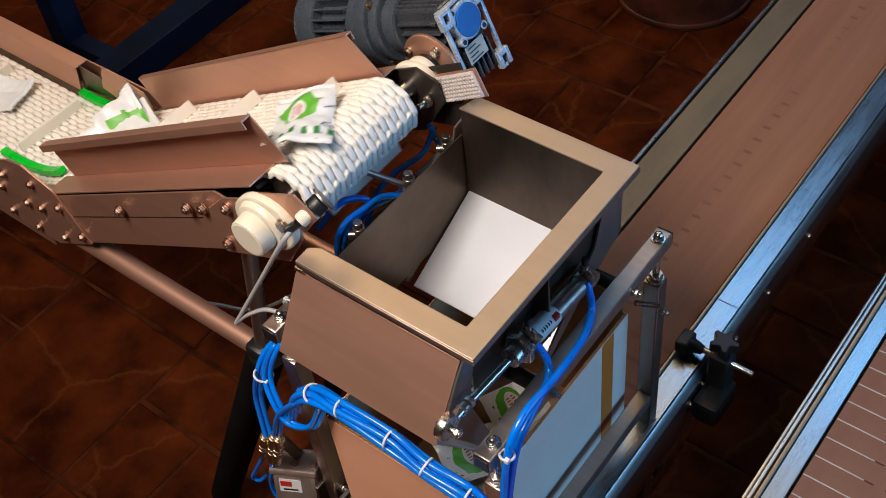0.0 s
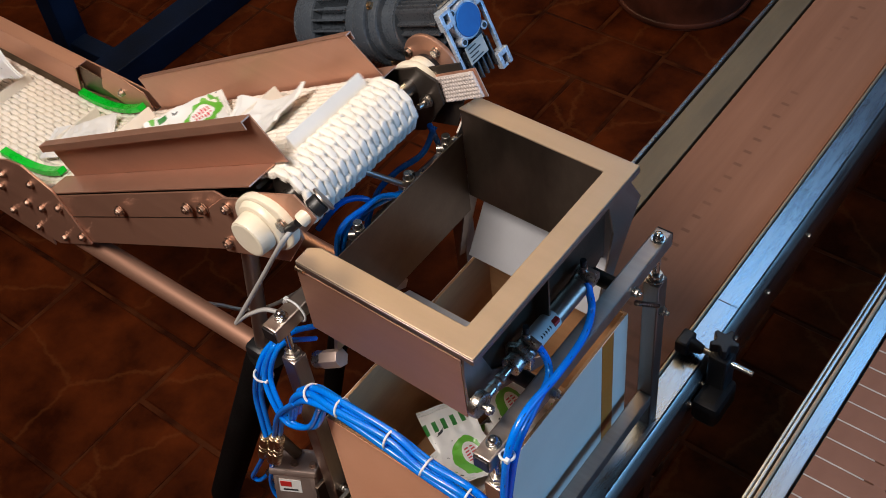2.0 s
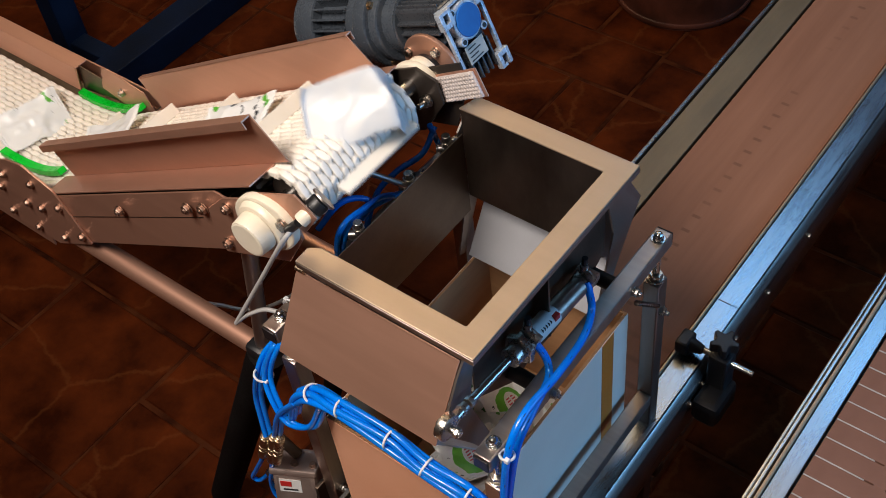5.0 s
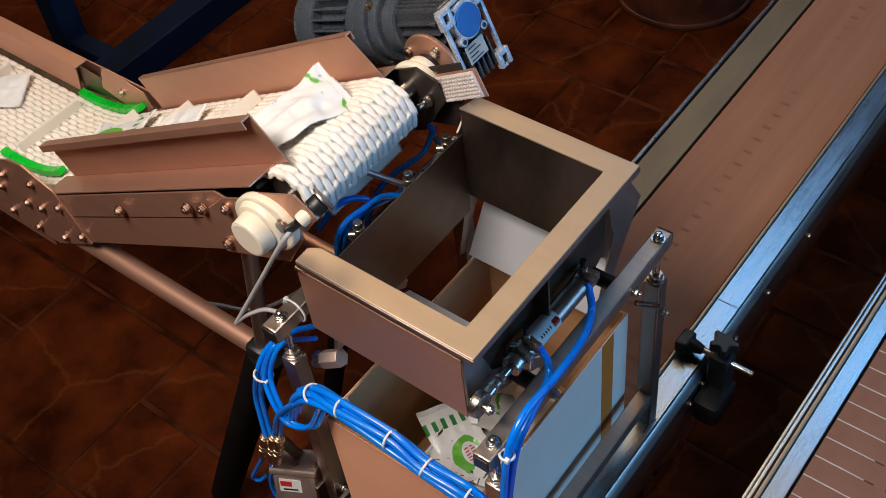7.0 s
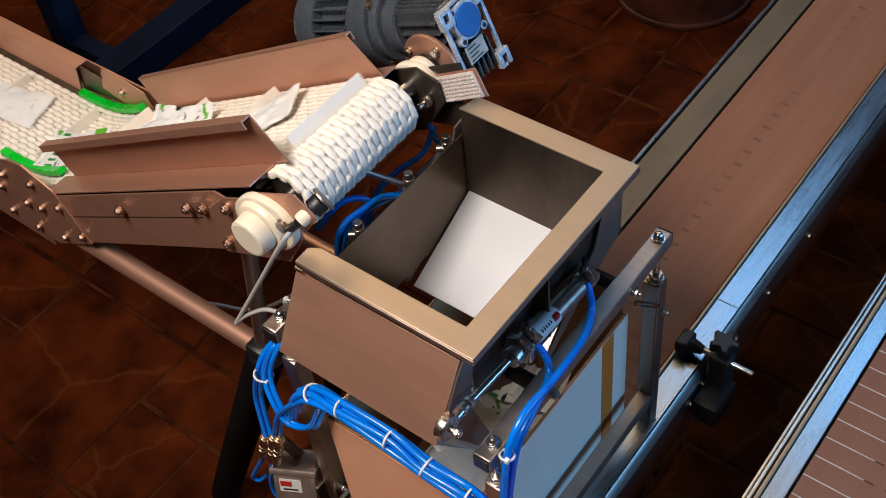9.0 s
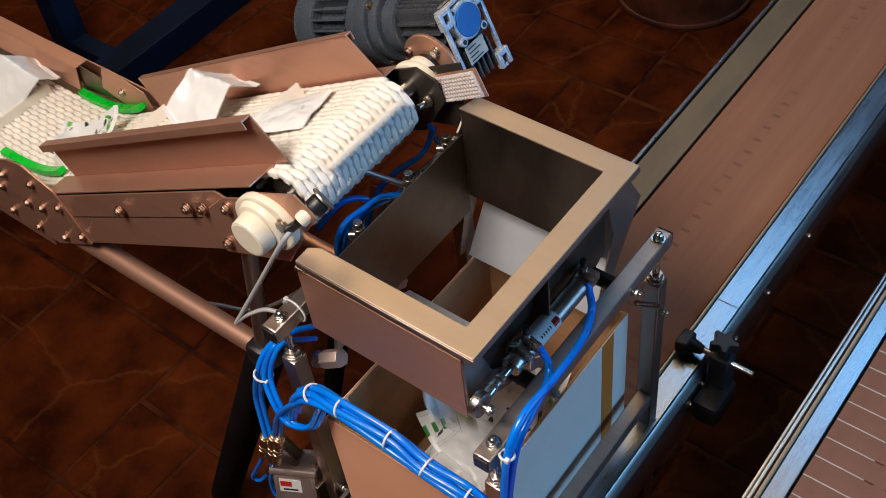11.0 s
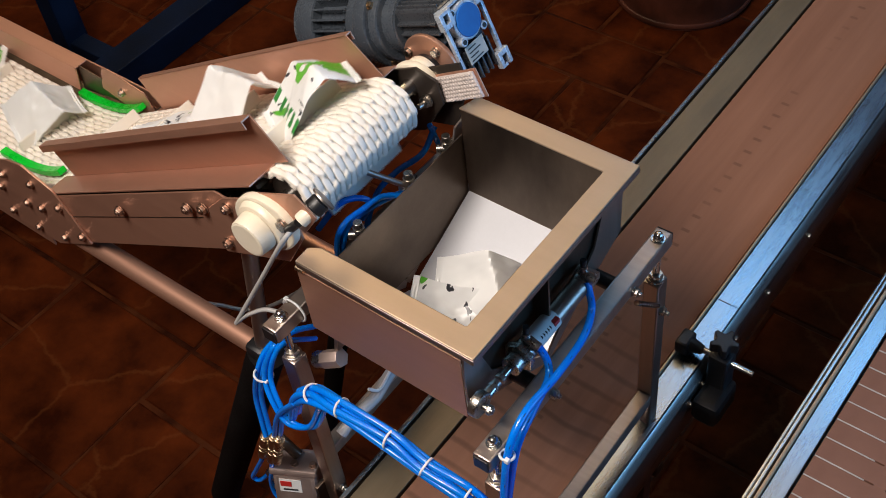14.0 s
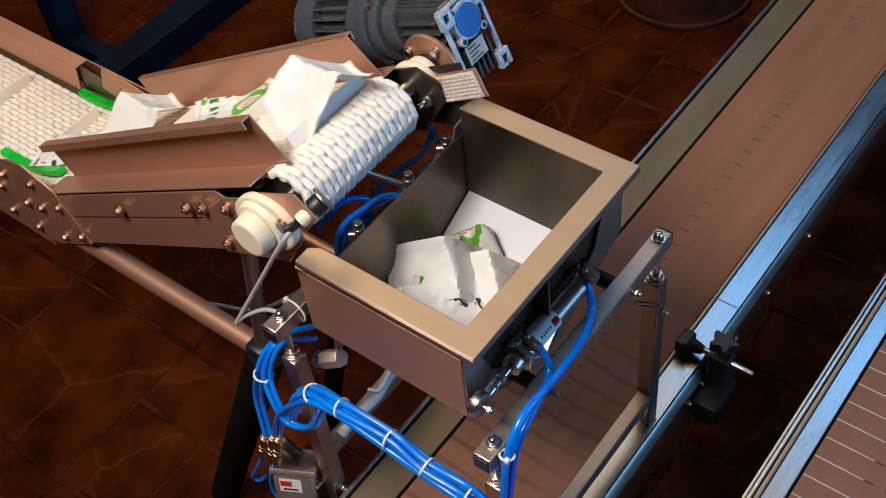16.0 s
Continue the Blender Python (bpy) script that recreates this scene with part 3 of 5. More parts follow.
def air_cylinder(x, front):
    """Barrel with end caps and fittings; the rod slides in it. Drawn along -y from the rear pin (front) or +y (back)."""
    cy = thing("air_cylinder", (x, 0.237 if front else 0.108, 1.087), "round steel pneumatic cylinder with fittings and hoses", "cylinder")
    s = -1 if front else 1

    def sub(n, b, mat, label="", parent=None):
        o = mesh_object(n, b, mat, None, label, True)
        o.parent, o.matrix_parent_inverse = (parent or cy), Matrix()
        return o
    sub("barrel", rod((0, s * 0.012, 0), (0, s * 0.125, 0), 0.0132, n=32), POST_STEEL, "brushed steel barrel")
    bm = rod((0, s * -0.006, 0), (0, s * 0.014, 0), 0.0145, n=24, bevel=0.002)
    rod((-0.016, s * -0.008, 0), (0.012, s * -0.008, 0), 0.0105, n=6, bevel=0.001, bm=bm)
    sub("rear_cap", bm, ZINC)
    bm = rod((0, s * 0.118, 0), (0, s * 0.136, 0), 0.0145, n=24, bevel=0.002)
    rod((0, s * 0.138, 0), (0, s * 0.147, 0), 0.0215, n=6, bevel=0.0012, bm=bm)
    rod((0, s * 0.146, 0), (0, s * 0.163, 0), 0.0135, n=20, bevel=0.0015, bm=bm)
    sub("front_cap", bm, ZINC)
    bm = rod((0, s * 0.073, 0), (0, s * 0.118, 0), 0.0135, n=32)
    lab = sub("type_label", bm, PAPER, "white paper type label")
    bm = box(0.0060, 0.0128, *sorted((s * 0.076, s * 0.086)), 0.0045, 0.0118)
    sub("red_mark", bm, RED_INK, "", lab)
    bm = bmesh.new()
    for k in range(5):
        box(0.0080, 0.0118, *sorted((s * (0.092 + 0.0045 * k), s * (0.0930 + 0.0045 * k))), 0.0064, 0.0106, bm=bm)
    sub("print_bars", bm, INK, "", lab)
    for d in (0.004, 0.128):
        bm = rod((0, s * d, 0.009), (0, s * d, 0.03), 0.0055, n=14, bevel=0.0008)
        rod((0, s * d, 0.016), (0, s * d, 0.021), 0.0072, n=6, bm=bm)
        rod((0.0, s * d, 0.018), (0.018, s * d, 0.012), 0.0068, n=16, bevel=0.001, bm=bm)
        sub("speed_fitting", bm, ZINC, "nickel-plated hose elbow")
        sub("adjust_screw", rod((0, s * d, 0.03), (0, s * d, 0.041), 0.0042, n=12, bevel=0.0008), BLACK)
    piston = mesh_object("piston_rod", rod((0, s * 0.03, 0), (0, s * 0.168, 0), 0.0050, n=16), CHROME, None, "thin steel piston rod", True)
    piston.parent, piston.matrix_parent_inverse = cy, Matrix()
    bm = rod((0, s * 0.168, 0), (0, s * 0.175, 0), 0.0075, n=6, bevel=0.0008)
    rod((0, s * 0.178, 0), (0, s * 0.202, 0), 0.0066, n=16, bevel=0.001, bm=bm)
    rod((0, s * 0.184, 0), (0, s * 0.189, 0), 0.0078, n=6, bevel=0.0008, bm=bm)
    rod((-0.006, s * 0.215, 0), (0.006, s * 0.215, 0), 0.0172, n=28, bevel=0.002, bm=bm)
    rod((-0.012, s * 0.215, 0), (0.02, s * 0.215, 0), 0.0045, n=14, bevel=0.0008, bm=bm)
    rod((0.012, s * 0.215, 0), (0.018, s * 0.215, 0), 0.0068, n=6, bevel=0.0008, bm=bm)
    eye = mesh_object("rod_eye", bm, ZINC, None, "rod-end eye with bolt", True)
    eye.parent, eye.matrix_parent_inverse = piston, Matrix()
    return cy, piston


cyl_r, rod_r = air_cylinder(-0.010, True)
cyl_l, rod_l = air_cylinder(-0.275, False)

# ---- carton on the belt ----
CX0, CX1, CY0, CY1, CZ = -0.2565, -0.009, -0.0255, 0.347, 0.9
carton = thing("carton", ((CX0 + CX1) / 2, (CY0 + CY1) / 2, BZ), "open white-faced corrugated carton half full of pouches", "box")


bt = 0.004
for name, x0, x1, y0, y1 in (("side_board", CX1 - bt, CX1, CY0, CY1), ("side_board", CX0, CX0 + bt, CY0, CY1),
                             ("end_board", CX0 + bt, CX1 - bt, CY0, CY0 + bt), ("end_board", CX0 + bt, CX1 - bt, CY1 - bt, CY1)):
    part(name, box(x0, x1, y0, y1, BZ + 0.002, CZ), KRAFT, carton, "corrugated board, brown inside")
part("bottom_board", box(CX0 + bt, CX1 - bt, CY0 + bt, CY1 - bt, BZ + 0.002, BZ + 0.006), KRAFT, carton)
part("outer_liner", box(CX1 + 0.0002, CX1 + 0.0010, CY0, CY1, BZ + 0.002, CZ - 0.0005), WHITE_BOARD, carton, "white printed board face")
part("outer_liner", box(CX0 - 0.0010, CX0 - 0.0002, CY0, CY1, BZ + 0.002, CZ - 0.0005), WHITE_BOARD, carton, "white printed board face")
part("outer_liner", box(CX0, CX1, CY0 - 0.0010, CY0 - 0.0002, BZ + 0.002, CZ - 0.0005), FRONT_BOARD, carton, "tan board face")
part("tape_strip", box(CX1 + 0.0011, CX1 + 0.0016, 0.278, 0.308, BZ + 0.03, CZ - 0.001), TAPE, carton, "brown packing tape")
bm = box(CX0 + 0.008, CX1 - 0.008, 0, 0.0035, 0, 0.045, 0.0008)
bm.transform(Matrix.Translation((0, CY1 - 0.003, CZ + 0.0005)) @ Matrix.Rotation(radians(-14), 4, "X"))
part("end_flap", bm, KRAFT, carton, "upright kraft end flap")
bm = bmesh.new()
for x0, x1, along in ((CX1 - 0.0036, CX1 - 0.0004, "y"), (CX0 + 0.0004, CX0 + 0.0036, "y")):
    n = 90
    for k in range(n):
        y = CY0 + 0.003 + (CY1 - CY0 - 0.006) * k / n
        box(x0, x1, y, y + 0.002, CZ, CZ + 0.0012, bm=bm)
n = 60
for k in range(n):
    x = CX0 + 0.006 + (CX1 - CX0 - 0.012) * k / n
    box(x, x + 0.002, CY0 + 0.0005, CY0 + 0.0035, CZ, CZ + 0.0012, bm=bm)
fl = part("fluted_edge", bm, KRAFT, carton, "ragged fluted cut edge", False)
fl["kind"] = "stuff"

# ---- infeed conveyor: level run, knee, climb of 30 degrees, head roller ----
CLEAT_H = 0.020
HX, HZ, HR = -0.330, 1.206, 0.042       # head shaft, belt radius
SLOPE = radians(30)
KR = 0.30                                # knee radius of the carrying run
PITCH, PERIOD = 0.2037, 0.4667           # cleats
SPEED = PITCH / PERIOD
LC, CLEATS, PER = 0.714, 15, 8
LH = (CLEATS * PITCH - 2 * LC - (2 * KR + 2 * HR) * SLOPE - 2 * math.pi * HR) / 2
P0 = (HX - HR * math.sin(SLOPE), HZ + HR * math.cos(SLOPE))
K1 = (P0[0] - LC * math.cos(SLOPE), P0[1] - LC * math.sin(SLOPE))          # knee, upper end
KC = (K1[0] - KR * math.sin(SLOPE), K1[1] + KR * math.cos(SLOPE))          # knee centre
HZ0 = KC[1] - KR                                                          # level of the carrying run
TX = KC[0] - LH                                                           # tail shaft


def belt_at(s):
    """Place (x, z) and climb angle of the belt's outer face, s metres past the head tangent point."""
    s = s % (CLEATS * PITCH)
    a = s / HR
    if a <= math.pi:
        th = SLOPE - a
        return HX - HR * math.sin(th), HZ + HR * math.cos(th), th
    s -= math.pi * HR
    if s <= LC:
        x, z = HX + HR * math.sin(SLOPE), HZ - HR * math.cos(SLOPE)
        return x - s * math.cos(SLOPE), z - s * math.sin(SLOPE), SLOPE - math.pi
    s -= LC
    r = KR + 2 * HR
    if s <= r * SLOPE:
        th = SLOPE - s / r
        return KC[0] + r * math.sin(th), KC[1] - r * math.cos(th), th - math.pi
    s -= r * SLOPE
    if s <= LH:
        return KC[0] - s, HZ0 - 2 * HR, -math.pi
    s -= LH
    if s <= math.pi * HR:
        th = -math.pi - s / HR
        return TX - HR * math.sin(th), HZ0 - HR + HR * math.cos(th), th
    s -= math.pi * HR
    if s <= LH:
        return TX + s, HZ0, -2 * math.pi
    s -= LH
    if s <= KR * SLOPE:
        th = s / KR
        return KC[0] + KR * math.sin(th), KC[1] - KR * math.cos(th), th - 2 * math.pi
    s -= KR * SLOPE
    return K1[0] + s * math.cos(SLOPE), K1[1] + s * math.sin(SLOPE), SLOPE - 2 * math.pi


YN, YF2 = 0.090, 0.275
YM = (YN + YF2) / 2
infeed = thing("infeed_conveyor", (-0.75, YM, 0.0), "inclined cleated belt conveyor with steel side guards", "conveyor")


def on_slope(u, h):
    """u metres back from the head tangent point along the climb, h above the belt face."""
    return (P0[0] - u * math.cos(SLOPE) - h * math.sin(SLOPE), P0[1] - u * math.sin(SLOPE) + h * math.cos(SLOPE))


def side_sheet(name, outline, y0, y1, mat, label="", bevel=0.0006):
    return part(name, prism([on_slope(u, h) for u, h in outline], "y", y0, y1, bevel), mat, infeed, label)


# box-section sides of the climb
for y0, y1 in ((0.035, 0.038), (0.3270, 0.330)):
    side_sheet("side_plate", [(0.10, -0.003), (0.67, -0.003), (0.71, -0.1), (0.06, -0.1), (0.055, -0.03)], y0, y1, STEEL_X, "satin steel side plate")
    side_sheet("side_seam", [(0.16, -0.0445), (0.655, -0.0445), (0.655, -0.046), (0.16, -0.046)], y0 - 0.0006 if y0 < 0.1 else y1, y0 if y0 < 0.1 else y1 + 0.0006, STEEL_DARK)
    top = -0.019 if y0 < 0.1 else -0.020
    # far plate darkened: the dark surroundings it mirrors are put into its colour
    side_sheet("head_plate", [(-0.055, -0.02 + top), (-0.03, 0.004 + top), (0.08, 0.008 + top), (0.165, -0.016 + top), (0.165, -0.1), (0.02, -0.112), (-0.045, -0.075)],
               y0 - 0.0045 if y0 < 0.1 else 0.3100, y0 - 0.0008 if y0 < 0.1 else 0.3140, STEEL_X if y0 < 0.1 else DARKENED_STEEL, "satin steel head bearing plate")
# side guards with turned lips; the near one has a broad flange on the side plate
for y, s in ((0.082, -1), (0.2785, 1)):
    near = s < 0
    b0, t0, far_end, low, high, lip = (-0.030, -0.012, 0.636, 0.004, 0.074, 0.016) if near else (-0.004, 0.022, 0.640, -0.006, 0.062, 0.011)
    lo, hi = sorted((y, y + s * 0.002))
    side_sheet("side_guard", [(b0, low), (far_end - 0.013, low), (far_end, high), (t0, high)], lo, hi, STEEL_X, "satin steel side guard with rolled lip")
    lo, hi = sorted((y, y + s * lip))
    side_sheet("guard_lip", [(t0, high - 0.002), (far_end, high - 0.002), (far_end, high + 0.0005), (t0, high + 0.0005)], lo, hi, STEEL_X)
    lo, hi = sorted((y + s * (lip - 0.002), y + s * lip))
    side_sheet("guard_lip", [(t0, high - 0.012), (far_end, high - 0.012), (far_end, high - 0.0015), (t0, high - 0.0015)], lo, hi, STEEL_X)
    lo, hi = sorted((y, y + s * (0.047 if near else 0.030)))
    flange = 0.001 if near else -0.009
    side_sheet("guard_flange", [(0.004 if near else 0.0, flange), (0.665, flange), (0.665, flange + 0.0025), (0.004 if near else 0.0, flange + 0.0025)], lo, hi, STEEL_X)
# underside pan and cross ties
side_sheet("return_pan", [(0.12, -0.1005), (0.66, -0.1005), (0.66, -0.103), (0.12, -0.103)], 0.04, 0.325, STEEL_DARK)
side_sheet("slider_bed", [(0.03, -0.012), (0.70, -0.012), (0.70, -0.018), (0.03, -0.018)], 0.055, 0.31, STEEL_DARK)
for u in (0.2, 0.5):
    x, z = on_slope(u, -0.05)
    part("cross_tie", rod((x, 0.04, z), (x, 0.325, z), 0.006), STEEL_DARK, infeed)
# knee plates, bolted
knee = [(-1.03, 0.942), (-1.0, 0.957), (-0.955, 0.967), (-0.887, 0.944), (-0.838, 0.845), (-0.848, 0.838), (-0.954, 0.777), (-1.04, 0.770), (-1.30, 0.772), (-1.30, 0.872), (-1.10, 0.885)]
for y0, y1 in ((0.0305, 0.0345), (0.3305, 0.3345)):
    part("knee_plate", prism([(x, z if y0 < 0.1 else min(z, HZ0 + 0.03 + max(0.0, x + 1.0) * 0.4)) for x, z in knee], "y", y0, y1, 0.0008), STEEL_X, infeed, "bolted steel knee plate, warm reflection tinted in")
for x, z in ((-1.032, 0.909), (-1.064, 0.863), (-0.948, 0.929), (-1.069, 0.80), (-0.994, 0.86), (-0.95, 0.871), (-0.888, 0.906), (-0.998, 0.797), (-0.916, 0.818), (-0.854, 0.856)):
    hex_bolt(infeed, (x, 0.0305, z), (0, -1, 0), 0.0068, 0.0055, stub=0.003, mat=BOLT)
for x, z in ((-0.951, 0.855), (-0.896, 0.87), (-0.921, 0.815)):
    hex_bolt(infeed, (x, 0.3345, z), (0, 1, 0), 0.0062, 0.0055)
for x, z in ((-0.687, 1.016), (-0.50, 1.128), (-0.462, 1.149), (-0.408, 1.18), (-0.43, 1.101)):
    hex_bolt(infeed, (x, 0.0300, z), (0, -1, 0), 0.0076, 0.006, stub=0.004, mat=BOLT)
# level run: sides, far guard
for y0, y1 in ((0.0355, 0.0385), (0.3265, 0.3295)):
    part("side_plate", box(TX - 0.06, -0.99, y0, y1, HZ0 - 0.1, HZ0 - 0.002, 0.0006), STEEL_X, infeed, "satin steel side plate")
part("slider_bed", box(TX, -1.06, 0.055, 0.31, HZ0 - 0.018, HZ0 - 0.012), STEEL_DARK, infeed)
gd = [(TX - 0.05, HZ0 + 0.006), (-1.150, HZ0 + 0.006), (-1.137, HZ0 + 0.064), (TX - 0.05, HZ0 + 0.064)]
part("side_guard", prism(gd, "y", 0.280, 0.282, 0.0005), STEEL_X, infeed, "satin steel side guard with rolled lip")
part("guard_lip", box(TX - 0.05, -1.137, 0.280, 0.308, HZ0 + 0.0645, HZ0 + 0.0665, 0.0005), STEEL_X, infeed)
part("side_guard", prism([(TX - 0.05, HZ0 + 0.006), (-1.18, HZ0 + 0.006), (-1.17, HZ0 + 0.07), (TX - 0.05, HZ0 + 0.07)], "y", 0.080, 0.082, 0.0005), STEEL_X, infeed)
part("infill_plate", prism([(-1.149, HZ0 + 0.006), (-1.136, HZ0 + 0.068), (-1.060, HZ0 + 0.062), (-0.945, HZ0 + 0.045)], "y", 0.287, 0.289, 0.0003), STEEL_DARK, infeed, "dark steel infill behind the wear strip")
part("corner_bracket", prism([(-1.075, HZ0 + 0.045), (-1.055, HZ0 + 0.098), (-1.035, HZ0 + 0.105), (-0.945, HZ0 + 0.09), (-0.93, HZ0 + 0.05), (-0.98, HZ0 + 0.02)], "y", 0.2835, 0.2855, 0.0005), STEEL_X, infeed)
hex_bolt(infeed, (-1.012, 0.2834, HZ0 + 0.062), (0, -1, 0), 0.0065, 0.006, stub=0.004)
# green hold-down strips in the knee, thickened ribbons along the arc
for y0, y1 in ((0.268, 0.283), (0.0835, 0.0985)):
    own = []
    for h in (0.003, 0.014):
        arc = []
        for k in range(15):
            th = SLOPE * (-0.16 + 1.32 * k / 14)
            arc.append((KC[0] + (KR - h) * math.sin(th), KC[1] - (KR - h) * math.cos(th)))
        own.append(arc)
    part("wear_strip", prism(own[0] + own[1][::-1], "y", y0, y1, 0.0012), GREEN, infeed, "bright green plastic wear strip")
# belt: hinged moulded links, some with a cleat
LINK = PITCH / PER
BELT0, BELT1 = -0.1165, 0.090                # belt edges beside the middle line
bm = box(-LINK * 0.15, LINK * 0.15, BELT0, BELT1, -0.0095, -0.005)
RIBS = 20
for k in range(RIBS):
    y = BELT0 + (BELT1 - BELT0) * (k + 0.5) / RIBS
    off = LINK * (0.21 if k % 2 else -0.21)
    lean = 0.0013 if k % 2 else -0.0013
    half, wide, slim = LINK * 0.475, 0.0049, 0.0026
    outline = [(off - half, y - slim - lean), (off - half * 0.55, y - wide), (off + half * 0.55, y - wide), (off + half, y - slim + lean),
               (off + half, y + slim + lean), (off + half * 0.55, y + wide), (off - half * 0.55, y + wide), (off - half, y + slim - lean)]
    prism(outline, "z", -0.0085, 0.0, 0.0015, bm=bm)
link_mesh = bpy.data.meshes.new("belt_link")
bm.to_mesh(link_mesh)
bm.free()
link_mesh.materials.append(BELT_WHITE)
for p in link_mesh.polygons:
    p.use_smooth = True
link_mesh.set_sharp_from_angle(angle=radians(50))
cl = prism([(-0.005, 0.0), (0.005, 0.0), (0.0016, CLEAT_H), (-0.0016, CLEAT_H)], "y", -0.070, 0.070, 0.0007)
cleat_mesh = bpy.data.meshes.new("cleat")
cl.to_mesh(cleat_mesh)
cl.free()
cleat_mesh.materials.append(CLEAT_WHITE)
links = []
for k in range(CLEATS * PER):
    ob = new("belt_link", link_mesh)
    ob.parent, ob.matrix_parent_inverse = infeed, base_of(infeed).inverted()
    links.append(ob)
    if k % PER == 0:
        c = new("cleat", cleat_mesh)
        c.parent, c.matrix_parent_inverse = ob, Matrix()
        c["label"] = "white upright plastic cleat"
# head shaft, drum, bearings
part("head_drum", rod((HX, 0.072, HZ), (HX, 0.265, HZ), 0.030, n=32), DARKENED_STEEL, infeed)
part("head_shaft", rod((HX, 0.012, HZ), (HX, 0.39, HZ), 0.0125, n=24), CHROME, infeed, "bright steel shaft")
part("tail_drum", rod((TX, 0.06, HZ0 - HR), (TX, 0.305, HZ0 - HR), 0.030, n=32), BLACK, infeed)
for near in (True, False):
    s = -1 if near else 1
    y0 = 0.0300 if near else 0.3142
    g = 1.0 if near else 0.76
    pts = [(0.054 * g * math.cos(a), 0.042 * g * math.sin(a)) for a in (2 * math.pi * k / 28 for k in range(28))]
    cx, cz = (HX + 0.006, HZ + 0.004) if near else (HX, HZ)
    rot = [(cx + p[0] * math.cos(SLOPE) - p[1] * math.sin(SLOPE), cz + p[0] * math.sin(SLOPE) + p[1] * math.cos(SLOPE)) for p in pts]
    lo, hi = sorted((y0, y0 + s * 0.013))
    bm = prism(rot, "y", lo, hi, 0.003)
    rod((cx, y0 + s * 0.012, cz), (cx, y0 + s * 0.021, cz), 0.0375 * g, 0.034 * g, 32, 0.002, bm=bm)
    part("bearing_housing", bm, CREAM, infeed, "cream plastic flange bearing")
    if not near:
        part("bearing_cap", rod((HX, y0 + 0.018, HZ), (HX, y0 + 0.031, HZ), 0.0275, 0.0265, n=36, bevel=0.002), CREAM, infeed)
        part("bearing_collar", rod((HX, y0 + 0.031, HZ), (HX, y0 + 0.039, HZ), 0.022, n=32, bevel=0.002), BLACK, infeed)
    if near:
        bm = rod((cx, y0 + s * 0.021, cz), (cx, y0 + s * 0.043, cz), 0.0285, 0.026, 36, 0.003)
        part("bearing_cap", bm, CREAM, infeed, "cream plastic closed end cap")
    for d in (-0.045 * g, 0.045 * g):
        hex_bolt(infeed, (cx + d * math.cos(SLOPE), y0 + s * 0.013, cz + d * math.sin(SLOPE)), (0, s, 0), 0.0085, 0.005, mat=ZINC)
# legs and the long round tie tube of the stand
part("tie_tube", rod((-2.1, 0.052, 0.80), (-0.4935, 0.052, 0.80), 0.0175, n=32), STEEL_X, infeed, "round satin steel tie tube")
part("tie_tube", rod((-2.1, 0.31, 0.70), (-0.55, 0.31, 0.70), 0.0175, n=32), STEEL_X, infeed, "round satin steel tie tube")
part("tube_clamp", box(-0.4930, -0.455, 0.028, 0.078, 0.774, 0.826, 0.008), BLACK, infeed, "black plastic tube clamp")
part("leg", rod((-0.470, 0.052, 0.80), (-0.83, 0.052, 0.0), 0.031, n=28), IRON, infeed, "black slanted leg")
part("leg", rod((-0.53, 0.31, 0.76), (-0.75, 0.31, 0.0), 0.0205, n=24), IRON, infeed, "black slanted leg")
part("leg", rod((-2.05, 0.052, 0.79), (-2.05, 0.052, 0.0), 0.0205, n=24), IRON, infeed, "black leg")
part("leg", rod((-2.05, 0.31, 0.74), (-2.05, 0.31, 0.0), 0.0205, n=24), IRON, infeed, "black leg")
part("strut", rod((-0.43, 0.06, 1.095), (-0.47, 0.05, 0.826), 0.012, n=20), STEEL, infeed)
part("strut", rod((-1.45, 0.06, HZ0 - 0.1), (-1.45, 0.055, 0.81), 0.012, n=20), STEEL, infeed)
# plain level feeder that brings the pouches, beyond the shot
feeder = thing("feeder_conveyor", (-5.2, YM, 0.0), "long plain white flat feeder belt on legs", "conveyor")
part("belt", box(-9.2, TX - 0.055, 0.09, 0.275, HZ0 - 0.03, HZ0), BELT_WHITE, feeder)
part("side_rail", box(-9.2, TX - 0.065, 0.060, 0.086, HZ0 - 0.08, HZ0 + 0.01, 0.002), STEEL_X, feeder)
part("side_rail", box(-9.2, TX - 0.065, 0.279, 0.305, HZ0 - 0.08, HZ0 + 0.01, 0.002), STEEL_X, feeder)
for x in (-8.8, -6.6, -4.4, -2.2):
    for y in (0.06, 0.265):
        part("leg", box(x, x + 0.04, y, y + 0.04, 0.0, HZ0 - 0.082, 0.002), STEEL_DARK, feeder)

# ---- geared motor on the head shaft ----
gear = thing("gear_motor", (HX, 0.40, HZ), "grey finned electric motor with worm gearbox and blue cap", "motor")
MA = math.atan2(0.383, 0.924)
GM = Matrix.Translation((HX, 0.400, HZ)) @ Matrix.Rotation(-MA, 4, "Y")      # x along the motor, z across, y along the shaft


def gpart(name, bm, mat, label="", parent=None):
    bm.transform(GM)
    return part(name, bm, mat, parent or gear, label)


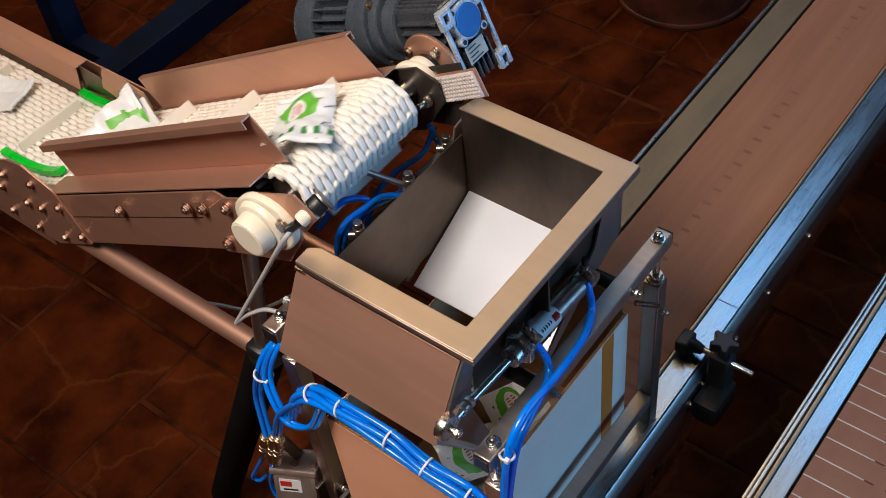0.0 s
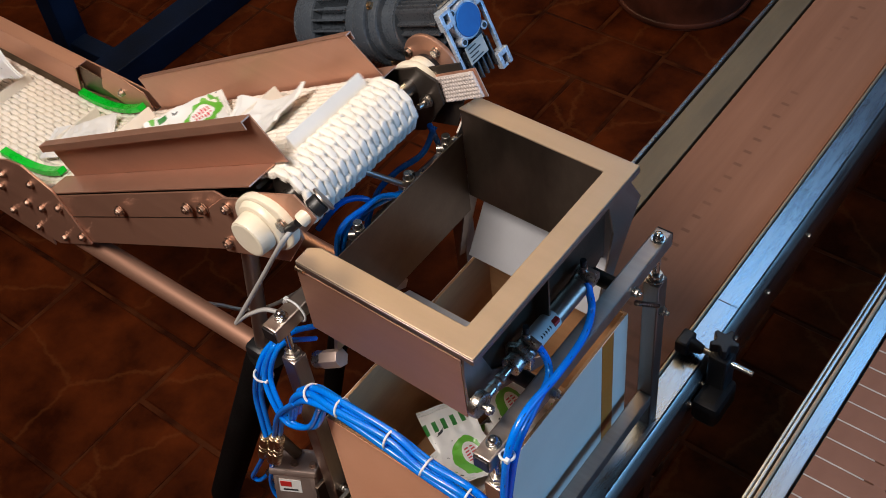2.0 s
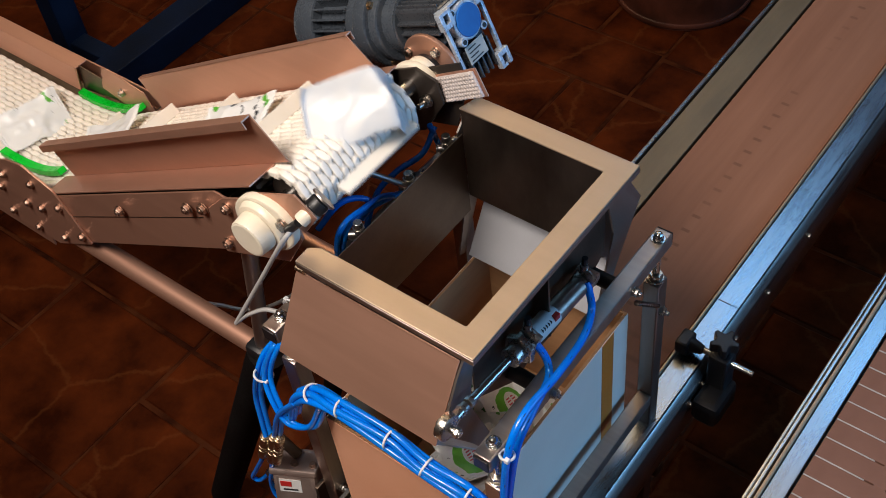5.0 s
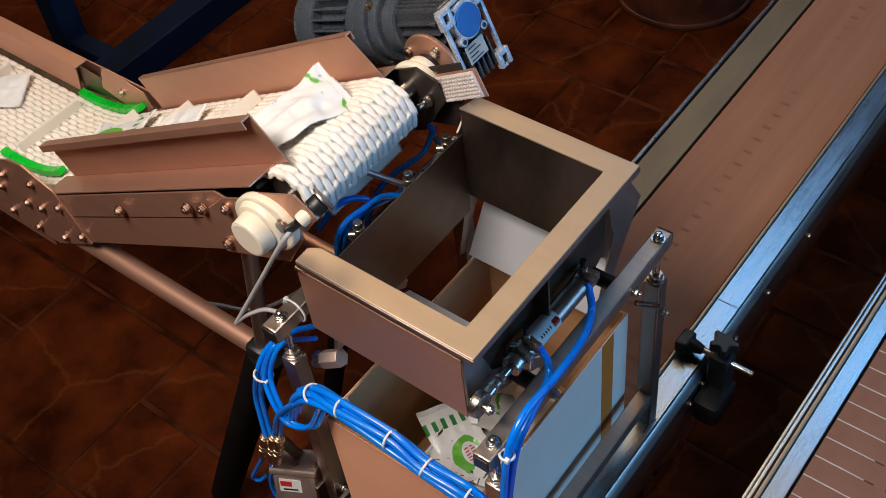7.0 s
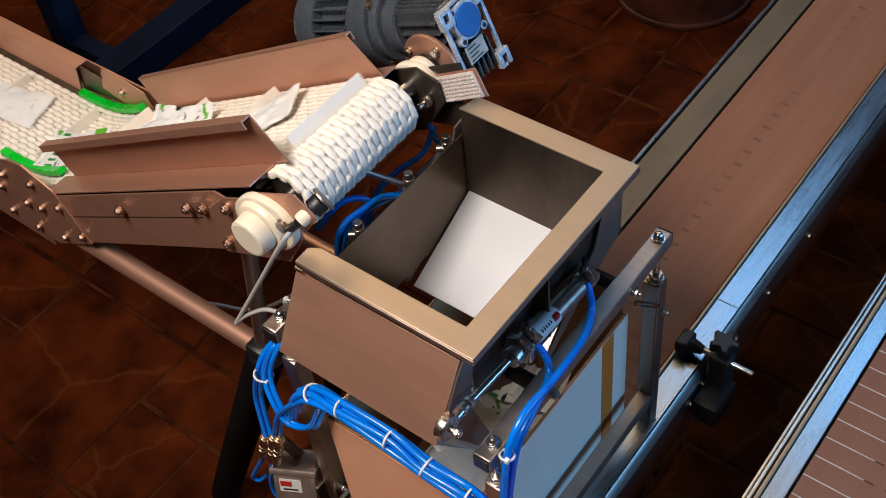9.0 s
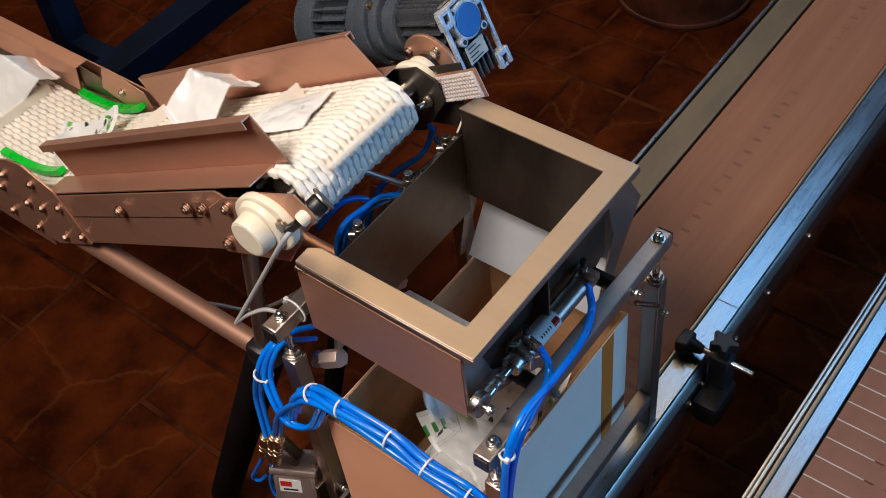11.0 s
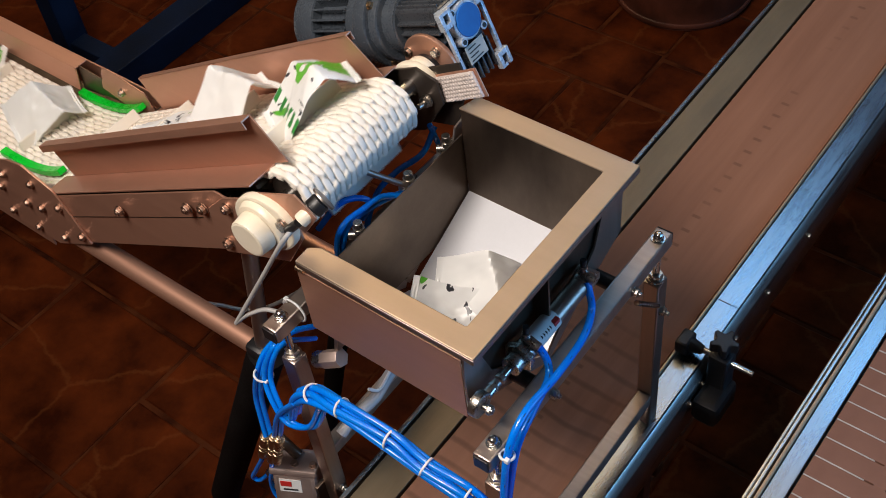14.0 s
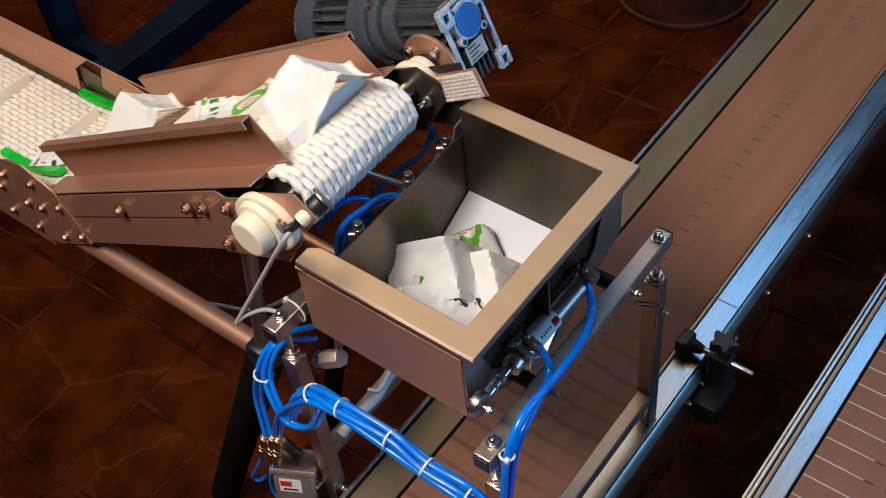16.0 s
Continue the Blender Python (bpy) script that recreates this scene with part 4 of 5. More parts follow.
W = 0.046
bm = box(-0.046, 0.046, -0.029, 0.029, 0.006, 0.080, 0.005)
box(-0.036, 0.042, -0.028, 0.028, -0.032, 0.012, 0.006, bm=bm)
rod((0, -0.0385, 0), (0, 0.0385, 0), 0.034, n=36, bevel=0.002, bm=bm)
gpart("gearbox", bm, CAST, "grey cast worm gearbox")
for k in range(5):
    y = -0.020 + 0.0105 * k
    gpart("cooling_fin", box(0.040, 0.054, y - 0.0016, y + 0.0016, -0.038, 0.008, 0.0006), CAST)
for k in range(6):
    y = -0.025 + 0.010 * k
    gpart("cooling_fin", box(-0.038, 0.040, y, y + 0.0034, 0.076, 0.084, 0.001), CAST)
for k in range(4):
    z = 0.014 + 0.015 * k
    gpart("cooling_fin", box(-0.038, 0.036, -0.037, -0.027, z, z + 0.0036, 0.001), CAST)
# machined face frame with four corner lugs, each a pad slotted by a bolt hole; pale blue light is painted in
for y0, y1 in ((-0.0400, -0.0345), (0.0345, 0.0400)):
    gpart("face_edge", box(0.049, 0.0555, y0, y1, -0.030, 0.072, 0.0010), CAST_FACE, "machined face edge with blue light painted in")
gpart("face_edge", box(0.047, 0.0545, -0.034, 0.034, 0.0745, 0.0790, 0.0010), CAST_FACE)
for y in (-0.0335, 0.0335):
    for z in (-0.034, 0.066):
        b2 = box(0.050, 0.0600, y - 0.0115, y - 0.0045, z - 0.0125, z + 0.0125, 0.0012)
        box(0.050, 0.0600, y + 0.0045, y + 0.0115, z - 0.0125, z + 0.0125, 0.0012, bm=b2)
        box(0.044, 0.0598, y - 0.005, y + 0.005, z + (0.0045 if z < 0 else -0.0123), z + (0.0123 if z < 0 else -0.0045), 0.0008, bm=b2)
        box(0.044, 0.0598, y - 0.005, y + (0.0005 if y > 0 else 0.005), z - (0.0123 if z < 0 else -0.0070), z - (0.0075 if z < 0 else -0.0123), 0.0008, bm=b2)
        gpart("mount_lug", b2, CAST_FACE, "machined mounting lug with blue light painted in")
        # solid black block painted in for the shade inside the slot
        gpart("lug_slot_shade", box(0.042, 0.0500, y - 0.0046, y + 0.0046, z - 0.0110, z + 0.0110), BLACK)
bm = rod((0.044, 0, W), (0.0575, 0, W), 0.0268, n=40, bevel=0.002)
for k in range(4):
    a = math.pi * (0.25 + 0.5 * k)
    rod((0.046, 0.0305 * math.cos(a), W + 0.0305 * math.sin(a)), (0.0590, 0.0305 * math.cos(a), W + 0.0305 * math.sin(a)), 0.0065, n=16, bevel=0.001, bm=bm)
ring = gpart("cover_ring", bm, CAST_FACE, "cover ring with four screw ears, blue light painted in")
for k in range(4):
    a = math.pi * (0.25 + 0.5 * k)
    gpart("screw", rod((0.0585, 0.0305 * math.cos(a), W + 0.0305 * math.sin(a)), (0.0597, 0.0305 * math.cos(a), W + 0.0305 * math.sin(a)), 0.0034, n=12), BLACK)
gpart("cap", rod((0.0560, 0, W), (0.0600, 0, W), 0.0226, n=40, bevel=0.001), CAP_BLUE, "blue plastic sealing cap")
plate = gpart("type_plate", box(0.0550, 0.0560, -0.024, 0.014, -0.010, 0.0160, 0.0003), PLATE_TIN, "pale metal type plate with unreadable print")
bm = bmesh.new()
for k in range(4):
    box(0.0560, 0.0563, -0.020, 0.004 - 0.007 * (k % 2), -0.0070 + 0.0058 * k, -0.0053 + 0.0058 * k, bm=bm)
gpart("print_bars", bm, INK, "", plate)
# output flange
bm = rod((0.004, -0.046, 0.004), (0.004, -0.0385, 0.004), 0.047, n=40, bevel=0.002)
gpart("output_flange", bm, STEEL_X, "round steel torque flange")
gpart("shaft_collar", rod((0, -0.053, 0), (0, -0.046, 0), 0.024, n=32, bevel=0.002), BLACK)
for k in range(4):
    a = math.pi * (0.25 + 0.5 * k)
    p = GM @ Vector((0.037 * math.cos(a), -0.046, 0.037 * math.sin(a)))
    hex_bolt(gear, p, (0, -1, 0), 0.006, 0.005)
# motor body
bm = rod((-0.082, 0, W), (-0.064, 0, W), 0.056, n=48, bevel=0.004)
rod((-0.066, 0, W), (-0.040, 0, W), 0.045, n=48, bevel=0.004, bm=bm)
gpart("adapter", bm, MOTOR_GREY)
bm = rod((-0.104, 0, W), (-0.079, 0, W), 0.0645, n=48, bevel=0.003)
rod((-0.122, 0, W), (-0.103, 0, W), 0.061, n=48, bevel=0.002, bm=bm)
gpart("end_shield", bm, MOTOR_GREY, "grey motor end shield")
gpart("motor_body", rod((-0.196, 0, W), (-0.121, 0, W), 0.046, n=48), MOTOR_GREY, "grey finned motor housing")
for k in range(26):
    a = 2 * math.pi * k / 26
    b2 = box(-0.194, -0.123, -0.0016, 0.0016, 0.044, 0.0635, 0.0005)
    b2.transform(Matrix.Translation((0, 0, W)) @ Matrix.Rotation(a, 4, "X"))
    gpart("cooling_fin", b2, MOTOR_GREY)
bm = rod((-0.236, 0, W), (-0.193, 0, W), 0.0655, n=48, bevel=0.004)
gpart("fan_cover", bm, MOTOR_GREY, "grey sheet fan cover")
gpart("terminal_box", box(-0.190, -0.142, 0.045, 0.085, W - 0.04, W + 0.04, 0.004), MOTOR_GREY)
for a in (0.6, 2.2, 4.0, 5.4):
    c, s2 = math.cos(a), math.sin(a)
    p = GM @ Vector((-0.0790, 0.057 * c, W + 0.056 * s2))
    w = GM.to_3x3() @ Vector((1, 0, 0))
    hex_bolt(gear, p, w, 0.0055, 0.005, mat=BRASS)

# ---- light barrier: prism reflector and sensor ----
refl = thing("reflector", (-0.262, 0.318, 1.20), "clear honeycomb prism reflector on a steel strip", "reflector")
bm = box(-0.068, 0.044, -0.0015, 0.0, -0.020, 0.021, 0.0004)
RM = Matrix.Translation((-0.256, 0.3262, 1.229)) @ Matrix.Rotation(radians(-31), 4, "Y") @ Matrix.Rotation(radians(-5), 4, "X")
bm.transform(RM)
part("strip", bm, STEEL_X, refl, "steel strip with warm reflection tinted in")
bm = box(-0.0395, 0.0395, -0.0065, -0.0016, -0.0188, 0.0188, 0.002)
bm.transform(RM)
part("lens_body", bm, LENS, refl, "clear white plastic lens")
hexs = bmesh.new()
for r in range(7):
    for c in range(14):
        x, z = -0.0362 + 0.0054 * c + (0.0027 if r % 2 else 0), -0.0157 + 0.0052 * r
        if x < 0.0375:
            rod((x, -0.0080, z), (x, -0.0064, z), 0.0011, 0.0025, 6, bm=hexs)
hexs.transform(RM)
ob = part("prism_field", hexs, LENS, refl, "tiny raised honeycomb prisms", False)
ob["kind"] = "stuff"
p = RM @ Vector((-0.054, -0.0180, -0.006))
hex_bolt(refl, p, RM.to_3x3() @ Vector((0, -1, 0)), 0.0085, 0.007, stub=0.012, mat=ZINC)
part("arm", prism([(-0.345, 1.215), (-0.255, 1.265), (-0.245, 1.235), (-0.27, 1.15), (-0.335, 1.13)], "y", 0.3275, 0.3305), DARKENED_STEEL, refl)

sens = thing("light_sensor", (-0.262, 0.026, 1.245), "cream photoelectric sensor on a steel bracket with grey cable", "sensor")
part("bracket", prism([(-0.345, 1.245), (-0.265, 1.285), (-0.235, 1.262), (-0.262, 1.222), (-0.30, 1.235)], "y", 0.0270, 0.0295, 0.0005), STEEL_X, sens, "steel sensor bracket")
w = (Vector((-0.245, 0.052, 1.262)) - Vector((-0.262, 0.012, 1.24))).normalized()
c0 = Vector((-0.257, 0.020, 1.252))
part("body", rod(c0, c0 + w * 0.022, 0.0095, n=20, bevel=0.0015), CREAM, sens)
part("thread_nut", rod(c0 + w * 0.020, c0 + w * 0.035, 0.0125, n=24, bevel=0.002), BLACK, sens)
part("washer", rod(c0 + w * 0.037, c0 + w * 0.0395, 0.0165, n=32), STEEL, sens)
part("plug", rod(c0 - w * 0.002, (-0.275, 0.014, 1.232), 0.0055, n=16), BLACK, sens)
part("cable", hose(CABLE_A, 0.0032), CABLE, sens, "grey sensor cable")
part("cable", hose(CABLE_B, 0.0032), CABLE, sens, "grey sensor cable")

# ---- air hoses ----
hoses = thing("hose_bundle", (-0.15, -0.045, 0.98), "bundle of glossy blue pneumatic hoses with white ties", "hoses")
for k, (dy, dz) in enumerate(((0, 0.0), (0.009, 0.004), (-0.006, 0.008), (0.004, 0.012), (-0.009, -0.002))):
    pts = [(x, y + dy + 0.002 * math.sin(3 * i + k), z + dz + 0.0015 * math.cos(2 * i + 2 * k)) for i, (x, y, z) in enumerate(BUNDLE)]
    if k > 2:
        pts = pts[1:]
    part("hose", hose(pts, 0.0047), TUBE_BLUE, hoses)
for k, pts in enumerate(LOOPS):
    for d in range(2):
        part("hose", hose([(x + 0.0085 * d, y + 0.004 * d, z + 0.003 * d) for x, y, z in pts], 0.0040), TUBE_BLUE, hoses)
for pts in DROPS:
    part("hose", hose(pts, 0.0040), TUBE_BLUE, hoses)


def tie_ring(parent, c, axis, r):
    a = Vector(axis).normalized()
    u = a.orthogonal().normalized()
    v = a.cross(u)
    c = Vector(c)
    pts = [c + r * (math.cos(t) * u + math.sin(t) * v) for t in (2 * math.pi * k / 10 for k in range(11))]
    bm = hose(pts, 0.0018, 6, steps=4)
    own = c + r * (u * 0.2 - v * 1.0)
    box(own.x - 0.003, own.x + 0.003, own.y - 0.003, own.y + 0.003, own.z - 0.0035, own.z + 0.0035, 0.0008, bm=bm)
    return part("cable_tie", bm, TIE, parent, "white nylon cable tie")


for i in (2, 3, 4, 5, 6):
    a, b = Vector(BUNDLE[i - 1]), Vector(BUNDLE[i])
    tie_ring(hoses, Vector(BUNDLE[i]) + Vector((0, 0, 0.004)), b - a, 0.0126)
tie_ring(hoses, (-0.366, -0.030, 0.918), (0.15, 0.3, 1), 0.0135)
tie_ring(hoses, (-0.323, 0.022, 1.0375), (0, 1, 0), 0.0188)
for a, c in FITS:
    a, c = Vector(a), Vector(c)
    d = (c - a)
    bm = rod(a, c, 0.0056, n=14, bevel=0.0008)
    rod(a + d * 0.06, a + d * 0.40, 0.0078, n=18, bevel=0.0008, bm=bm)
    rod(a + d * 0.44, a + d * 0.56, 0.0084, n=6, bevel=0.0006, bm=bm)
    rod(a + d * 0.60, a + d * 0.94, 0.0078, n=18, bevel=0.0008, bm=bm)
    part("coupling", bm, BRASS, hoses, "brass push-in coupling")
side_hose = thing("cylinder_hose", (0.03, 0.0, 0.98), "pair of glossy blue air hoses from the cylinder", "hoses")
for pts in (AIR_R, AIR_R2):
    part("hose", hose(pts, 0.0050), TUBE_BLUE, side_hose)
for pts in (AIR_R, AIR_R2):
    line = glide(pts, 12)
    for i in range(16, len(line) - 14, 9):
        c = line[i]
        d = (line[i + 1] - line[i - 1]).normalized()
        view = Vector((0.45, -0.48, 0.75))
        bm = bmesh.new()
        n = (view - d * view.dot(d)).normalized()
        own = bmesh.new()
        bmesh.ops.create_cube(own, size=1)
        m3 = Matrix((d, n.cross(d), n)).transposed().to_4x4()
        merged(own, bm, Matrix.Translation(c + n * 0.0048) @ m3 @ Matrix.Diagonal((0.0050, 0.0007, 0.0006, 1)))
        part("print_bar", bm, INK, side_hose)
tie_ring(side_hose, (0.0375, -0.004, 1.045), (0.02, -0.25, -1), 0.0088)
left_hose = thing("left_cylinder_hose", (-0.285, 0.15, 1.1), "blue air hoses behind the infeed side wall", "hoses")
for pts in ([(-0.285, 0.238, 1.098), (-0.285, 0.194, 1.121), (-0.285, 0.15, 1.137), (-0.285, 0.117, 1.142), (-0.285, 0.1, 1.126), (-0.29, 0.09, 1.08)],
            [(-0.275, 0.205, 1.12), (-0.285, 0.18, 1.135), (-0.285, 0.142, 1.145), (-0.285, 0.11, 1.15), (-0.288, 0.092, 1.13), (-0.29, 0.085, 1.07)],
            [(-0.29, 0.141, 1.123), (-0.29, 0.162, 1.136), (-0.30, 0.151, 1.150), (-0.31, 0.125, 1.155), (-0.33, 0.10, 1.12)],
            [(-0.30, 0.315, 1.145), (-0.30, 0.283, 1.120), (-0.305, 0.231, 1.125), (-0.31, 0.19, 1.11), (-0.31, 0.15, 1.05)],
            [(-0.30, 0.305, 1.155), (-0.298, 0.319, 1.101), (-0.29, 0.33, 1.05)]):
    part("hose", hose(pts, 0.0042), TUBE_BLUE, left_hose)
for x, y, z in ((-0.270, 0.116, 1.150), (-0.270, 0.219, 1.150), (-0.270, 0.301, 1.150)):
    bm = rod((x, y, z - 0.03), (x, y, z + 0.004), 0.0062, n=14, bevel=0.001)
    rod((x, y, z - 0.012), (x, y, z - 0.006), 0.0085, n=6, bm=bm)
    rod((x, y, z - 0.02), (x - 0.012, y - 0.008, z - 0.02), 0.0066, n=14, bm=bm)
    part("elbow", bm, ZINC, left_hose, "nickel-plated hose elbow")
part("stay_rod", rod((-0.30, 0.165, 1.19), (-0.268, 0.213, 1.135), 0.0042, n=14), STEEL, left_hose)
pipe = thing("white_pipe", (-0.29, 0.06, 0.78), "thick white plastic air pipe slung behind the stand", "pipe")
part("pipe", hose([(-0.29, 0.20, 0.80), (-0.29, 0.127, 0.786), (-0.29, 0.095, 0.771), (-0.29, 0.063, 0.775), (-0.29, 0.030, 0.777), (-0.292, 0.014, 0.770)], 0.0088, 14), PIPE_WHITE, pipe)
part("wire", hose([(-0.285, 0.20, 0.85), (-0.285, 0.125, 0.80), (-0.287, 0.10, 0.785), (-0.292, 0.085, 0.80)], 0.0026), TIE, pipe, "thin white wire")
# valve block on the stand
valve = thing("valve_block", (-0.375, -0.02, 0.60), "small pinkish metal valve block with fittings", "valve")
VM = Matrix.Translation((-0.378, -0.028, 0.615)) @ Matrix.Rotation(radians(28), 4, "Z") @ Matrix.Rotation(radians(-16), 4, "X")
bm = box(-0.036, 0.036, -0.024, 0.024, -0.050, 0.034, 0.008)
for dz in (-0.052, 0.036):
    box(-0.039, 0.039, -0.027, 0.027, dz - 0.006, dz + 0.006, 0.004, bm=bm)
for name, b2, mat, lab in (("body", bm, CAST_BRIGHT, "sand-cast valve body"),
                           ("type_label", box(-0.024, 0.012, -0.0252, -0.0245, -0.004, 0.022), PAPER, "white label"),
                           ("red_mark", box(-0.022, -0.004, -0.0260, -0.0253, 0.008, 0.018), RED_INK, ""),
                           ("print_bars", box(-0.018, 0.006, -0.0260, -0.0253, 0.000, 0.003), INK, "")):
    b2.transform(VM)
    part(name, b2, mat, valve, lab)
for x, z in ((-0.030, 0.042), (0.030, 0.042), (0.0, 0.042)):
    p = VM @ Vector((x, -0.010, z))
    hex_bolt(valve, p, VM.to_3x3() @ Vector((0, 0, 1)), 0.0055, 0.004, mat=BOLT)
for dz in (-0.03, 0.0):
    bm = rod((-0.405, -0.045, 0.61 + dz), (-0.436, -0.040, 0.60 + dz), 0.0085, n=16, bevel=0.001)
    part("elbow", bm, ZINC, valve, "nickel-plated hose elbow")
part("silencer", rod((-0.385, -0.01, 0.655), (-0.43, -0.015, 0.70), 0.009, n=16, bevel=0.002), STEEL_DARK, valve)
part("hanger", box(-0.342, -0.334, -0.03, 0.0, 0.575, 0.63, 0.001), STEEL_DARK, valve)

# hinge lever of the flap on the far cylinder side
part("lever_block", rod((-0.290, 0.022, 0.952), (-0.262, 0.030, 0.968), 0.0135, n=6, bevel=0.001), CAST_BRIGHT, hop, "hexagonal steel lever spacer")
part("lever_pin", rod((-0.306, 0.022, 0.940), (-0.288, 0.024, 0.952), 0.0125, n=24, bevel=0.002), ZINC, hop)
part("lever_arm", prism([(0.030, 0.975), (0.046, 0.975), (0.062, 1.04), (0.046, 1.045)], "x", -0.274, -0.268, 0.0008), STEEL, hop)

# ---- printed film pouches ----


def calc(nt, kind, a, b=0.0, c=None):
    n = nt.nodes.new("ShaderNodeMath")
    n.operation = kind
    for k, v in enumerate((a, b) if c is None else (a, b, c)):
        if isinstance(v, (int, float)):
            n.inputs[k].default_value = v
        else:
            nt.links.new(v, n.inputs[k])
    return n.outputs[0]


def oval(nt, x, y, cx, cy, a, b):
    """1 inside an ellipse, 0 outside."""
    u = calc(nt, "DIVIDE", calc(nt, "SUBTRACT", x, cx), a)
    v = calc(nt, "DIVIDE", calc(nt, "SUBTRACT", y, cy), b)
    return calc(nt, "LESS_THAN", calc(nt, "ADD", calc(nt, "MULTIPLY", u, u), calc(nt, "MULTIPLY", v, v)), 1.0)


FILM_WHITE = (0.79, 0.79, 0.78, 1)


def film(name, green, black, badge=False):
    """White film; printed green leaves, dark letter strokes, and a green badge round a white oval with red strokes."""
    m, nt, b = material(name)
    tc = nt.nodes.new("ShaderNodeTexCoord")
    sep = nt.nodes.new("ShaderNodeSeparateXYZ")
    nt.links.new(tc.outputs["Object"], sep.inputs[0])
    x, y = sep.outputs[0], sep.outputs[1]
    layers = []
    for amount, colour, scale, shift in ((green, (0.10, 0.42, 0.03, 1), 24.0, 3.1), (black, (0.02, 0.022, 0.03, 1), 60.0, 7.7)):
        if amount > 0:
            mp = nd(nt, "ShaderNodeMapping", Location=(shift, 0.4 * shift, 0), Scale=(1.0, 0.55, 1.0))
            nt.links.new(tc.outputs["Object"], mp.inputs[0])
            n = nd(nt, "ShaderNodeTexNoise", Scale=scale, Detail=1.5, Distortion=1.2)
            nt.links.new(mp.outputs[0], n.inputs["Vector"])
            layers.append((calc(nt, "GREATER_THAN", n.outputs["Fac"], 1 - amount), colour))
    if badge:
        wob = nd(nt, "ShaderNodeTexNoise", Scale=45.0, Detail=1.0)
        nt.links.new(tc.outputs["Object"], wob.inputs["Vector"])
        yy = calc(nt, "ADD", y, calc(nt, "MULTIPLY", calc(nt, "SUBTRACT", wob.outputs["Fac"], 0.5), 0.03))
        layers.append((oval(nt, x, yy, 0.024, 0.004, 0.033, 0.024), (0.13, 0.46, 0.04, 1)))
        layers.append((oval(nt, x, y, 0.022, 0.006, 0.021, 0.0135), (0.80, 0.80, 0.79, 1)))
        bars = calc(nt, "GREATER_THAN", calc(nt, "SINE", calc(nt, "ADD", calc(nt, "MULTIPLY", x, 1250.0), calc(nt, "MULTIPLY", y, 300.0))), 0.0)
        line = calc(nt, "LESS_THAN", calc(nt, "ABSOLUTE", calc(nt, "SUBTRACT", calc(nt, "ABSOLUTE", calc(nt, "SUBTRACT", y, 0.006)), 0.0048)), 0.0034)
        inside = oval(nt, x, y, 0.022, 0.006, 0.016, 0.0105)
        layers.append((calc(nt, "MULTIPLY", calc(nt, "MULTIPLY", bars, line), inside), (0.60, 0.03, 0.05, 1)))
        # a row of bold green strokes along the other half
        stroke = calc(nt, "GREATER_THAN", calc(nt, "SINE", calc(nt, "MULTIPLY", y, 420.0)), 0.1)
        row = calc(nt, "LESS_THAN", calc(nt, "ABSOLUTE", calc(nt, "ADD", x, 0.036)), 0.0075)
        layers.append((calc(nt, "MULTIPLY", stroke, row), (0.03, 0.22, 0.04, 1)))
    socket = None
    for mask, colour in layers:
        mix = nt.nodes.new("ShaderNodeMix")
        mix.data_type = "RGBA"
        nt.links.new(mask, mix.inputs[0])
        if socket is None:
            mix.inputs[6].default_value = FILM_WHITE
        else:
            nt.links.new(socket, mix.inputs[6])
        mix.inputs[7].default_value = colour
        socket = mix.outputs[2]
    if socket is None:
        b.inputs["Base Color"].default_value = FILM_WHITE
    else:
        nt.links.new(socket, b.inputs["Base Color"])
    n = nd(nt, "ShaderNodeTexNoise", Scale=90.0, Detail=4.0)
    nt.links.new(tc.outputs["Object"], n.inputs["Vector"])
    bp = nd(nt, "ShaderNodeBump", Strength=0.22, Distance=0.0008)
    nt.links.new(n.outputs["Fac"], bp.inputs["Height"])
    nt.links.new(bp.outputs[0], b.inputs["Normal"])
    b.inputs["Roughness"].default_value = 0.30
    return let_through(m, 0.12, (0.8, 0.8, 0.78))


FILMS = {"plain": (film("white_film", 0.0, 0.0), "plain white film pouch, crumpled"),
         "print": (film("printed_film", 0.38, 0.37), "white film pouch with black and green print"),
         "leaf": (film("leafy_film", 0.37, 0.33, True), "white leaf-printed film pouch with green badge"),
         "tip": (film("pale_film", 0.37, 0.28), "white film pouch with small green print")}
GREEN_PANEL = surface("green_print", (0.12, 0.45, 0.03), (0.09, 0.36, 0.02), 0.38, 0.0, 30, 200)


